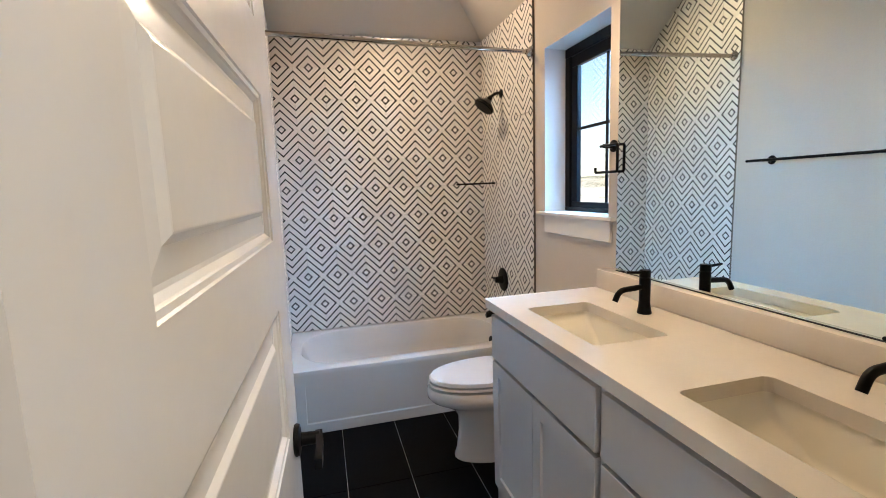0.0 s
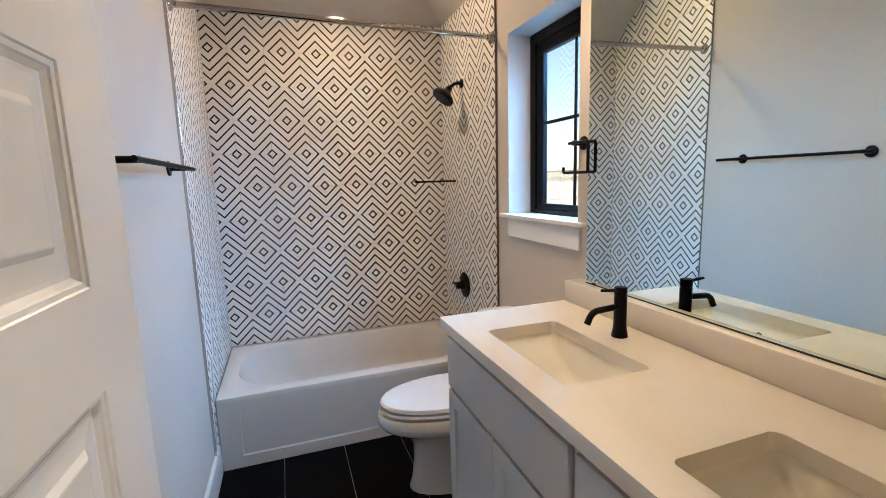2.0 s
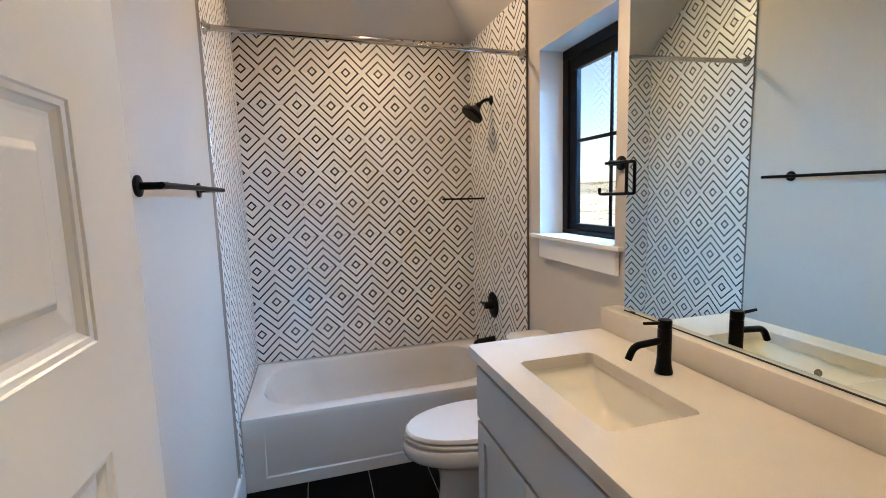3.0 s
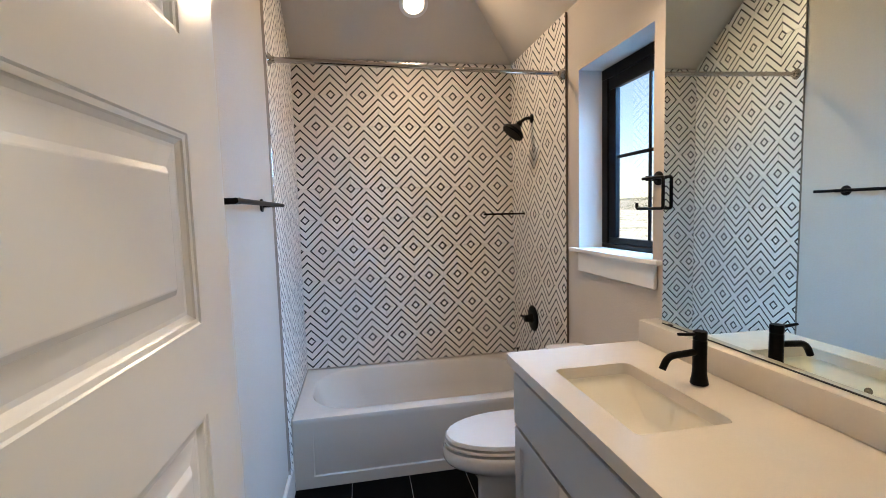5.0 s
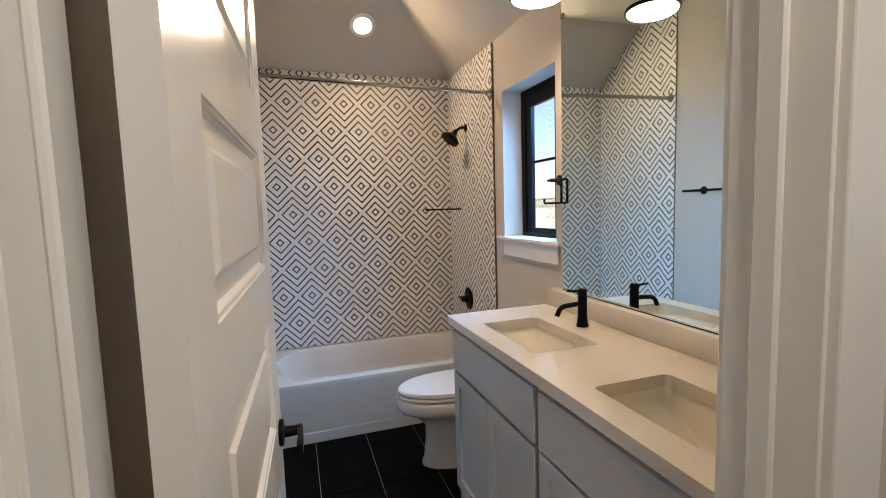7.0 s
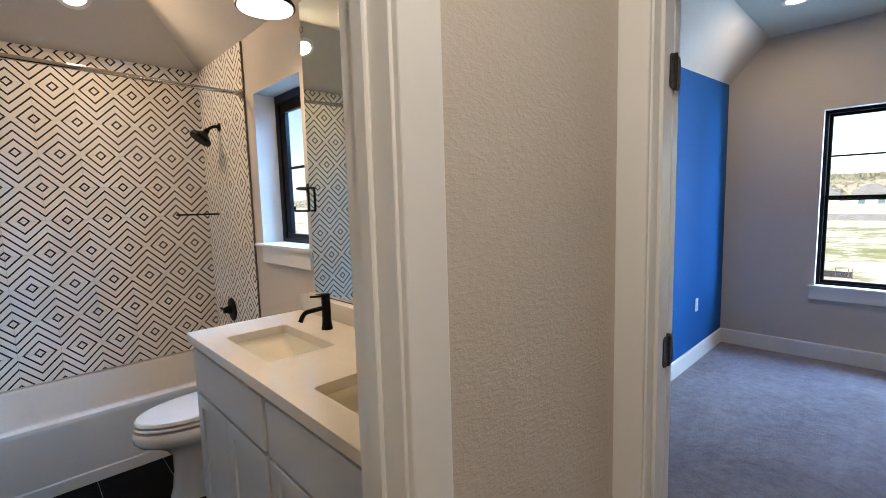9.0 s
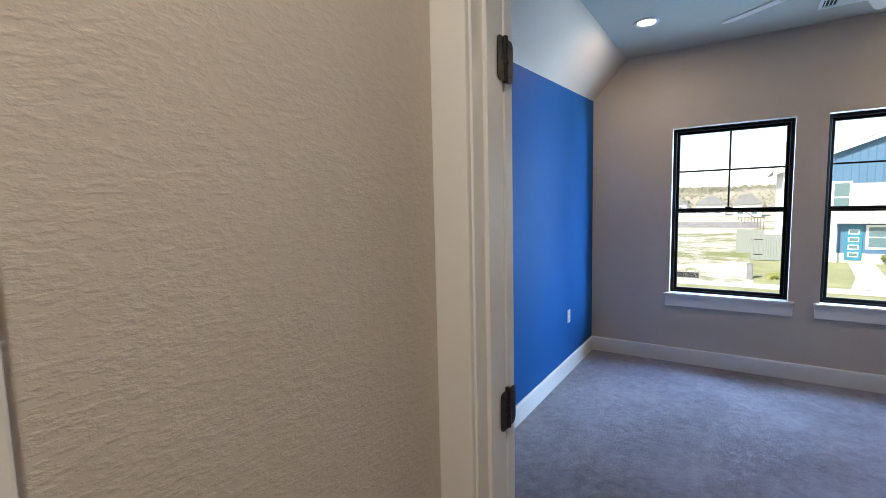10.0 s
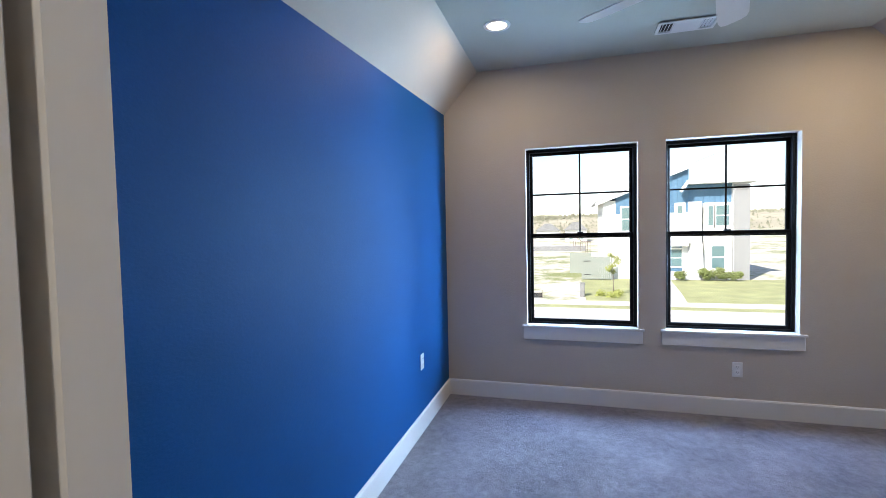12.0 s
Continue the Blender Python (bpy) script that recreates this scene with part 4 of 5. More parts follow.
f1 = faucet(pose(1.662, 1.648, CZ1 + 0.0005))
copy_thing(f1, pose(1.662, 0.905, CZ1 + 0.0005))

# frameless mirror over the backsplash, held by small clips
MY = 1.992
mirror = thing("wall_mirror", pose(1.7986, 0, 1.0155, 0, 0, -0.57), "large frameless wall mirror above the vanity", "mirror")
part("mirror_glass", box(-0.023, 0.585, 0.0, -0.018, MY, 1.415), M_MIRROR, mirror, smooth=False)
part("backing", box(-0.0178, 0.590, 0.0, 0.0140, MY - 0.005, 1.41), M_DARK, mirror, "dark backing board behind the mirror", smooth=False)
part("black_edge", box(-0.0242, 0.585, 0.0008, -0.019, MY, 0.0050), M_DARK, mirror, "dark lower edge of the mirror", smooth=False)
for y, z in ((MY - 0.012, 1.285), (MY - 0.045, 0.0)):
    part("clip", box(-0.0275, y - 0.012, z - 0.006 if z > 1 else 0.001, -0.022, y + 0.012, z + 0.018 if z > 1 else 0.010, 0.002), M_CHROME if z > 1 else M_HINGE, mirror)

# pendant lamp over the vanity
pend = thing("pendant_lamp", pose(1.514, 1.725, 2.252), "flat disc pendant lamp with dark rim, lit", "pendant lamp")
part("rim", lathe([(0.104, 0.0), (0.112, -0.001), (0.1135, 0.006), (0.110, 0.016), (0.095, 0.022), (0.030, 0.027), (0.012, 0.036), (0.006, 0.062), (0.0001, 0.064)], 48), M_HINGE, pend, "dark bronze disc shade")
part("diffuser", lathe([(0.1038, 0.001), (0.1030, -0.0045), (0.080, -0.0055), (0.0001, -0.006)], 48), M_PENDANT, pend, "glowing white diffuser")
zc = FLAT - max(0.0, (1.514 - (BX1 - RUN))) * RISE
part("cord", tube([(0, 0, 0.06), (0, 0, zc - 2.252 - 0.02)], 0.0022, 8), M_BLACK, pend)
part("canopy", lathe([(0.0001, 0.0), (0.058, 0.0), (0.060, 0.004), (0.056, 0.022), (0.0001, 0.030)], 28, m=Matrix.Translation((0, 0, zc - 2.252 - 0.030))), M_BLACK, pend)


def can_light(name, m, label):
    """A recessed lamp seen from below: trim ring and lens. Local -z is down out of the ceiling."""
    ob = thing(name, m, label, "ceiling light")
    part("trim_ring", lathe([(0.062, -0.002), (0.064, -0.006), (0.080, -0.0075), (0.088, -0.005), (0.090, 0.0), (0.062, 0.002)], 40), M_PLATE, ob)
    part("lens", lathe([(0.0625, -0.003), (0.045, -0.0045), (0.0001, -0.005)], 40), M_CANLENS, ob, "glowing round lens")
    return ob


tilt = math.degrees(math.atan(RISE))
can_light("recessed_light", pose(1.095, 3.372, PLATE + RISE * (BY1 - 3.372) - 0.002, -tilt), "round recessed light in the sloped bathroom ceiling, lit")
can_light("recessed_light", pose(4.888, 0.558, 2.828), "round recessed light in the bedroom ceiling, lit")
# assumed twin fitting, out of view, for the added bedroom lamp
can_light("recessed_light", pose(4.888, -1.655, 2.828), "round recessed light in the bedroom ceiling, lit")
# made-up fitting around the added hall lamp; this ceiling stays out of view
can_light("recessed_light", pose(0.90, -0.15, 2.738), "assumed recessed light in the unseen hall ceiling, lit")

# exhaust fan grille on the flat ceiling
vent = thing("exhaust_fan", pose(0.86, 2.56, FLAT), "white square exhaust fan grille on the ceiling", "exhaust fan")
bm = bmesh.new()
sweep(bm, [round_rect(-0.14, -0.14, 0.14, 0.14, 0.02, 0.0), round_rect(-0.14, -0.14, 0.14, 0.14, 0.02, -0.010), round_rect(-0.115, -0.115, 0.115, 0.115, 0.03, -0.026)])
part("cover", bm, M_PLATE, vent)
for k in range(9):
    part("slat", box(-0.09, -0.085 + k * 0.021, -0.030, 0.09, -0.076 + k * 0.021, -0.025, 0.001), M_PLATE, vent, smooth=False)

# ---- bedroom things ----


def outlet(m, label):
    """Local: plate in the xz plane, facing -y."""
    ob = thing("wall_outlet", m, label, "outlet")
    part("plate", box(-0.035, -0.006, -0.058, 0.035, 0.0, 0.058, 0.003, seg=2), M_PLATE, ob)
    for z in (-0.021, 0.021):
        soc = part("socket", box(-0.017, -0.0085, z - 0.0145, 0.017, -0.005, z + 0.0145, 0.003), M_PLATE, ob)
        for x in (-0.007, 0.007):
            part("slot", box(x - 0.0012, -0.009, z - 0.002, x + 0.0012, -0.0083, z + 0.007), M_DARK, soc)
        part("ground_hole", lathe([(0.0001, 0), (0.0025, 0), (0.0001, 0.0005)], 8, m=Matrix.Translation((0, -0.0085, z - 0.008)) @ pose(0, 0, 0, 90)), M_DARK, soc)
    return ob


outlet(pose(4.968, 1.165, 0.508), "white duplex outlet on the blue wall")
outlet(pose(5.725, -1.124, 0.362, 0, 0, -90), "white duplex outlet below the bedroom window")

# ceiling register
reg = thing("air_register", pose(5.275, -0.665, 2.830), "white ceiling air register with angled vanes", "air register")
bm = slab_with_holes("x", 0.0, 0.006, -0.185, 0.185, -0.095, 0.095, [(-0.165, -0.085, -0.07, 0.07), (0.085, 0.165, -0.07, 0.07)])
part("frame", bm, M_PLATE, reg, smooth=False, at=pose(0, 0, -0.007, 0, 90))
part("backing", box(-0.072, -0.166, -0.0015, 0.072, 0.166, -0.0005), M_DARK, reg, smooth=False)
for k in range(8):
    y = (-0.158 if k < 4 else 0.094) + (k % 4) * 0.021
    s = 1 if y < 0 else -1
    bm = bmesh.new()
    sweep(bm, [[Vector((x, y + s * a, z)) for a, z in ((0.0, -0.014), (0.0015, -0.014), (0.011, -0.002), (0.0095, -0.002))] for x in (-0.07, 0.07)])
    part("vane", bm, M_PLATE, reg, smooth=False)

# ceiling fan, at rest
fan = thing("ceiling_fan", pose(3.87, -0.50, 2.830), "white ceiling fan at rest", "ceiling fan")
part("canopy", lathe([(0.0001, 0), (0.070, 0), (0.072, -0.01), (0.050, -0.05), (0.015, -0.06)], 28), M_FAN, fan)
part("downrod", tube([(0, 0, -0.05), (0, 0, -0.26)], 0.012, 12), M_FAN, fan)
part("motor", lathe([(0.02, -0.24), (0.07, -0.25), (0.105, -0.275), (0.110, -0.31), (0.09, -0.35), (0.05, -0.375), (0.0001, -0.38)], 32), M_FAN, fan)
for k in range(5):
    bm = bmesh.new()
    rings = []
    for d, w in ((0.10, 0.045), (0.16, 0.05), (0.25, 0.062), (0.45, 0.067), (0.60, 0.066), (0.645, 0.056), (0.66, 0.035)):
        tw = -0.24
        rings.append([Vector((d, a * w, -0.330 + a * w * tw + tz)) for a, tz in ((-1, 0), (0, -0.001), (1, 0), (1, 0.006), (0, 0.006), (-1, 0.006))])
    sweep(bm, rings)
    part("blade", bm, M_FAN, fan, at=pose(0, 0, 0, 0, 0, 54 + 72 * k))

# ---- outside, seen through the windows ----
GZ = -3.0


def ground_material():
    m = Nodes("dry_ground_and_grass")
    big, mid_, fine_ = m.noise(0.12, 5.0, 0.6), m.noise(0.9, 5.0, 0.65), m.noise(9.0, 3.0)
    f = m.ramp(m.math("ADD", m.math("MULTIPLY", big, 0.5), m.math("MULTIPLY", mid_, 0.5)), 0.49, 0.60)
    g = m.mix(fine_, (0.13, 0.15, 0.055), (0.22, 0.24, 0.09))
    s = m.mix(fine_, (0.36, 0.32, 0.26), (0.62, 0.57, 0.49))
    m.link(m.mix(f, s, g), m.bsdf.inputs["Base Color"])
    m.bsdf.inputs["Roughness"].default_value = 0.95
    m.bump(m.math("ADD", mid_, fine_), 0.8, 0.08)
    return m.mat


def siding(name, colour, pitch, axis, depth=0.5):
    """Painted boards: shadow joints at a pitch along one axis."""
    m = Nodes(name)
    sep = m.tree.nodes.new("ShaderNodeSeparateXYZ")
    m.link(m.coords(), sep.inputs[0])
    k = m.math("FRACT", m.math("DIVIDE", m.math("ADD", sep.outputs[axis], 200.0), pitch))
    n = m.noise(1.5, 4.0)
    m.link(m.mix(n, tuple(c * 0.9 for c in colour), tuple(min(1, c * 1.08) for c in colour)), m.bsdf.inputs["Base Color"])
    m.bsdf.inputs["Roughness"].default_value = 0.7
    m.bump(m.ramp(k, 0.0, 0.12), depth, 0.02)
    return m.mat


def stone_material():
    m = Nodes("pale_ledge_stone")
    br = m.add("ShaderNodeTexBrick", Scale=1.0)
    br.inputs["Color1"].default_value = (0.62, 0.63, 0.64, 1)
    br.inputs["Color2"].default_value = (0.42, 0.42, 0.43, 1)
    br.inputs["Mortar"].default_value = (0.25, 0.25, 0.25, 1)
    br.inputs["Brick Width"].default_value, br.inputs["Row Height"].default_value, br.inputs["Mortar Size"].default_value = 0.42, 0.13, 0.012
    sw = m.tree.nodes.new("ShaderNodeMapping")
    sw.inputs["Rotation"].default_value = (radians(90), 0, radians(90))
    m.link(m.coords(), sw.inputs["Vector"])
    m.link(sw.outputs["Vector"], br.inputs["Vector"])
    m.link(br.outputs["Color"], m.bsdf.inputs["Base Color"])
    m.bsdf.inputs["Roughness"].default_value = 0.9
    m.bump(br.outputs["Fac"], -0.6, 0.03)
    return m.mat


M_GROUND = ground_material()
M_LAWN = simple("lawn_grass", (0.27, 0.275, 0.13), 0.95, vary=0.3, scale=0.8, fine=14, bump=0.8, bump_scale=25, bump_dist=0.04)
M_ROAD = simple("pale_concrete_road", (0.42, 0.40, 0.37), 0.85, vary=0.1, scale=0.5, fine=12)
M_WALK = simple("concrete_walk", (0.48, 0.46, 0.42), 0.85, vary=0.08, scale=0.8, fine=14)
M_BATTEN = siding("blue_board_and_batten", (0.075, 0.16, 0.25), 0.40, "Y", 0.9)
M_LAP = siding("white_lap_siding", (0.66, 0.66, 0.64), 0.18, "Z", 0.8)
M_WTRIM = simple("white_exterior_trim", (0.72, 0.72, 0.70), 0.6, vary=0.05, scale=1, fine=8)
M_SHINGLE = simple("grey_shingles", (0.20, 0.20, 0.20), 0.9, vary=0.2, scale=1.5, fine=12)
M_TEAL = simple("teal_door_paint", (0.03, 0.19, 0.26), 0.4, vary=0.05)
M_EXTGLASS = simple("dark_reflective_glass", (0.10, 0.17, 0.18), 0.06, vary=0.1, coat=0.5)
M_STONE = stone_material()
M_FENCE = siding("weathered_fence_boards", (0.24, 0.26, 0.23), 0.15, "Y", 0.8)
M_LEAF = simple("shrub_leaves", (0.15, 0.18, 0.055), 0.7, vary=0.35, scale=6, fine=30)
M_YLEAF = simple("yellow_green_leaves", (0.24, 0.26, 0.06), 0.7, vary=0.3, scale=6, fine=30)
M_BARK = simple("grey_bark", (0.16, 0.13, 0.10), 0.9, vary=0.2)
M_SCRUB = simple("hill_scrub", (0.19, 0.185, 0.125), 0.95, vary=0.4, scale=0.08, fine=0.6)
M_HILL = simple("dry_hillside", (0.30, 0.27, 0.20), 0.95, vary=0.35, scale=0.02, fine=0.2)
M_BROWNRAIL = simple("brown_stair_rail", (0.11, 0.075, 0.05), 0.7, vary=0.2)

# one sheet of ground: near fields fine, far coarse
bm = bmesh.new()
gx = [8, 12, 16, 20, 24, 28, 32, 36, 40, 46, 55, 70, 90, 130, 200, 320, 600, 1500, 4000]
gy = [-4000, -1200, -400, -150, -80, -50, -35, -25, -18, -12, -6, 0, 6, 12, 18, 25, 35, 50, 80, 150, 400, 1200, 4000]
grid = [[bm.verts.new((x, y, GZ + (0.0 if x < 46 else min(1.2, (x - 46) * 0.004) + 0.4 * noise.noise((x * 0.05, y * 0.05, 0)) * (0 if x > 300 else 1)))) for y in gy] for x in gx]
for i in range(len(gx) - 1):
    for j in range(len(gy) - 1):
        bm.faces.new((grid[i][j], grid[i + 1][j], grid[i + 1][j + 1], grid[i][j + 1]))
structure("ground", bm, M_GROUND, "dry soil and patchy grass outside the house", "ground")
structure("road", box(17.5, -120, GZ - 0.1, 26.6, 120, GZ + 0.02), M_ROAD, "pale sunlit street", "road")
structure("kerb", box(26.6, -120, GZ - 0.1, 26.85, 120, GZ + 0.15, 0.03), M_WALK, "concrete kerb along the street", "kerb")
structure("pavement", box(28.2, -120, GZ - 0.05, 29.7, 120, GZ + 0.10, 0.01), M_WALK, "concrete sidewalk along the street", "pavement")
structure("lawn_verge", box(26.86, -60, GZ - 0.05, 28.19, 60, GZ + 0.09), M_LAWN, "narrow strip of grass by the kerb", "lawn")
structure("lawn", box(29.71, -17.5, GZ - 0.05, 42.0, -0.9, GZ + 0.07), M_LAWN, "front lawn of the opposite house", "lawn")
bm = bmesh.new()
sweep(bm, [[Vector((x, y, z)) for y, z in ((ya, GZ), (yb, GZ), (yb, GZ + 0.10), (ya, GZ + 0.10))] for x, ya, yb in ((29.6, -6.3, -4.7), (34.0, -6.9, -5.6), (41.2, -7.7, -6.4))])
structure("front_walk", bm, M_WALK, "concrete path to the opposite front door", "path")

house = thing("house", pose(42.0, 0, GZ), "two-storey house with blue and white siding and shed roof", "house")


def hpart(name, x0, y0, z0, x1, y1, z1, mat, label="", parent=None, bevel=0.0):
    return part(name, box(x0, y0, z0, x1, y1, z1, bevel), mat, parent or house, label, smooth=False)


hpart("wall", 0.0, -9.2, 0.02, 7.0, -2.7, 5.5, M_LAP, "white lap siding")
bm = bmesh.new()
sweep(bm, [[Vector((x, y, z)) for y, z in ((-9.2, 5.5), (-3.7, 5.5), (-3.7, 7.0), (-9.2, 9.12))] for x in (-0.05, 7.0)])
part("gable_wall", bm, M_BATTEN, house, "blue board-and-batten siding", smooth=False)
hpart("corner_wall", -0.03, -3.7, 5.5, 7.0, -2.7, 6.6, M_LAP)
bm = bmesh.new()
sweep(bm, [[Vector((x, y, z)) for y, z in ((-2.1, 6.40), (-11.3, 9.95), (-11.3, 10.10), (-2.1, 6.55))] for x in (-0.34, 7.6)])
roof = part("roof", bm, M_SHINGLE, house, "shed roof with grey shingles", smooth=False)
bm = bmesh.new()
sweep(bm, [[Vector((x, y, z)) for y, z in ((-2.1, 6.22), (-11.3, 9.77), (-11.3, 10.03), (-2.1, 6.48))] for x in (-0.39, -0.342)])
part("fascia", bm, M_WTRIM, roof, "white fascia board", smooth=False)
hpart("wall", 0.4, -13.3, 0.02, 7.0, -9.2, 6.0, M_LAP, "white lap siding")
hpart("upper_wall", 0.35, -12.4, 6.0, 7.0, -9.2, 7.7, M_BATTEN, "blue board-and-batten siding")
flat = hpart("flat_roof", -0.6, -14.0, 7.72, 7.6, -9.0, 8.0, M_WTRIM, "flat overhanging roof with white edge")
bm = bmesh.new()
sweep(bm, [[Vector((x, y, z)) for y, z in ((-9.0, 7.72), (-8.55, 7.05), (-8.45, 7.2), (-9.0, 8.0))] for x in (-0.9, -0.4)])
part("eave_bracket", bm, M_WTRIM, flat, smooth=False)
hpart("column", -0.35, -10.05, 3.0, 0.38, -9.15, 6.3, M_WTRIM, "white square column")
bm = bmesh.new()
sweep(bm, [[Vector((sx, y, z)) for sx, y in ((-0.55, a), (0.38, a), (0.38, b), (-0.55, b))] for z, a, b in ((0.02, -10.2, -8.7), (3.0, -10.1, -9.3))])
part("stone_pier", bm, M_STONE, house, "tapered pale stone pier", smooth=False)
hpart("stone_tower", -0.25, -13.45, 0.02, 0.39, -12.35, 7.55, M_STONE, "pale ledge stone tower")
hpart("tower_vent", -0.28, -13.3, 7.1, -0.24, -12.5, 7.45, M_SHINGLE)
hpart("bay", -0.05, -12.3, 0.7, 0.39, -10.3, 6.2, M_WTRIM, "white bay around the windows")
hpart("planter_wall", -0.35, -12.3, 0.02, -0.06, -8.6, 0.75, M_STONE)
hpart("porch_shade_wall", -0.02, -8.75, 0.72, 0.005, -5.8, 2.75, M_BATTEN)
hpart("porch_beam", -0.6, -9.1, 2.78, 0.0, -5.6, 3.25, M_WTRIM)
hpart("porch_wall", -0.5, -8.7, 0.02, -0.3, -7.35, 0.72, M_STONE)
hpart("drainpipe", -0.5, -5.75, 0.02, -0.4, -5.65, 2.78, M_WTRIM)
dr = hpart("front_door", -0.06, -7.15, 0.25, -0.03, -6.25, 2.55, M_TEAL, "teal front door with four glass lights")
for k in range(4):
    hpart("door_light", -0.08, -6.98, 0.45 + k * 0.52, -0.061, -6.42, 0.78 + k * 0.52, M_WTRIM, "", dr)
    hpart("light_pane", -0.09, -6.92, 0.51 + k * 0.52, -0.081, -6.48, 0.72 + k * 0.52, M_EXTGLASS, "", dr)


def hwindow(x, y0, y1, z0, z1, split=True, fr=0.14):
    w = hpart("window", x - 0.06, y0 - fr, z0 - fr, x - 0.002, y1 + fr, z1 + fr, M_WTRIM)
    hpart("window_pane", x - 0.075, y0, z0, x - 0.0605, y1, (z0 + z1) / 2 - 0.04 if split else z1, M_EXTGLASS, "", w)
    if split:
        hpart("window_pane", x - 0.072, y0, (z0 + z1) / 2 + 0.04, x - 0.0605, y1, z1, M_EXTGLASS, "", w)


hwindow(-0.05, -12.05, -11.15, 4.4, 5.95)
hwindow(-0.05, -10.95, -10.60, 4.4, 5.95, False)
hwindow(-0.05, -11.75, -10.85, 1.0, 2.75)
hwindow(-0.02, -8.70, -7.45, 1.15, 2.50)
hwindow(0.0, -8.75, -8.40, 5.42, 6.05, False, 0.22)
hwindow(0.0, -6.35, -5.55, 3.6, 5.5)
hwindow(-0.05, -4.85, -4.20, 4.1, 6.0)

gate = thing("fence_gate", pose(41.0, -2.1, GZ), "grey board fence gate with black hinges", "gate")
for k in range(14):
    part("board", box(0, -1.1 + k * 0.157, 0.12, 0.03, -1.1 + k * 0.157 + 0.150, 1.98, 0.004), M_FENCE, gate, smooth=False)
for z in (0.5, 1.6):
    part("rail", box(0.031, -1.1, z, 0.07, 1.1, z + 0.09), M_FENCE, gate, smooth=False)
    part("strap_hinge", box(-0.012, 0.45, z, -0.001, 1.0, z + 0.06), M_DARK, gate, smooth=False)
for y in (-1.18, 1.13):
    part("post", box(-0.02, y - 0.05, 0.0, 0.08, y + 0.05, 2.1), M_FENCE, gate, smooth=False)

rail = thing("stair_rail", pose(47.0, -0.9, GZ), "brown wooden stair rail behind the fence", "stair rail")
for k in range(9):
    part("baluster", box(0, -1.0 + k * 0.22, 2.0 + max(0, k - 3) * 0.16, 0.04, -0.96 + k * 0.22, 3.0 + max(0, k - 3) * 0.16), M_BROWNRAIL, rail, smooth=False)
bm = bmesh.new()
sweep(bm, [[Vector((x, y, z)) for y, z in ((-1.05, 3.0), (-0.3, 3.0), (0.85, 3.85), (0.85, 3.95), (-0.3, 3.1), (-1.05, 3.1))] for x in (-0.02, 0.06)])
part("handrail", bm, M_BROWNRAIL, rail, smooth=False)
part("stringer", box(-0.02, -1.05, 0.0, 0.06, 0.9, 2.0), M_FENCE, rail, smooth=False)


def clump(bm, c, r, n, rng, leaf=0.10):
    """A loose crown: many small bent leaves scattered in a lumpy ball."""
    for _ in range(n):
        d = Vector((rng.gauss(0, 1), rng.gauss(0, 1), rng.gauss(0, 1))).normalized() * r * (rng.random() ** 0.4)
        d.z *= 0.8
        p = Vector(c) + d
        u = Vector((rng.gauss(0, 1), rng.gauss(0, 1), rng.gauss(0, 1))).normalized()
        v = u.orthogonal().normalized()
        s = leaf * rng.uniform(0.6, 1.3)
        a = [bm.verts.new(q) for q in (p - u * s, p + v * s * 0.45, p + u * s, p - v * s * 0.45)]
        bm.faces.new((a[0], a[1], a[2]))
        bm.faces.new((a[0], a[2], a[3]))


rng = random.Random(5)
for y, r in ((-8.3, 0.48), (-10.0, 0.62), (-10.95, 0.66), (-12.2, 0.55), (-11.6, 0.4)):
    sb = thing("shrub", pose(40.9, y, GZ + 0.07), "rounded green shrub in front of the opposite house", "shrub", "front yard shrubs")
    bm = bmesh.new()
    for k in range(6):
        clump(bm, (rng.uniform(-.3, .3) * r, rng.uniform(-.6, .6) * r, r * rng.uniform(0.6, 1.2)), r * 0.6, 110, rng, 0.09)
    part("foliage", bm, M_LEAF, sb, smooth=False)
    part("stem", tube([(0, 0, 0), (0.02, 0.02, r)], [0.03, 0.015], 6), M_BARK, sb)
tree = thing("young_tree", pose(32.1, -2.62, GZ + 0.06), "thin young tree with yellow-green leaves", "tree")
part("trunk", tube([(0, 0, 0), (0.02, 0.01, 0.9), (0.0, 0.03, 1.8), (0.04, 0.0, 2.6)], [0.035, 0.028, 0.02, 0.01], 8), M_BARK, tree)
for k in range(5):
    a = k * 1.26
    part("limb", tube([(0.01, 0.02, 1.2 + 0.22 * k), (0.25 * math.cos(a), 0.25 * math.sin(a), 1.55 + 0.22 * k), (0.4 * math.cos(a), 0.4 * math.sin(a), 1.9 + 0.2 * k)], [0.014, 0.009, 0.004], 6), M_BARK, tree)
bm = bmesh.new()
for k in range(9):
    a = k * 0.9
    clump(bm, (0.3 * math.cos(a), 0.3 * math.sin(a), 1.5 + 0.14 * k), 0.22, 60, rng, 0.06)
part("crown", bm, M_YLEAF, tree, smooth=False)
bm = bmesh.new()
for k in range(10):
    clump(bm, (rng.uniform(-0.6, 0.6), rng.uniform(-0.9, 0.9), 0.18), 0.3, 70, rng, 0.07)
weeds = part("weed_patch", bm, M_YLEAF, None, smooth=False, at=pose(31.6, -2.4, GZ + 0.05))
tagged(weeds, "yellow-green weeds under the young tree", "weeds", kind="stuff")
ub = thing("utility_box", pose(31.9, -0.72, GZ), "small grey-green utility box on the verge", "utility box")
part("cabinet", box(-0.2, -0.14, 0, 0.2, 0.14, 0.85, 0.02), M_SHINGLE, ub, smooth=False)
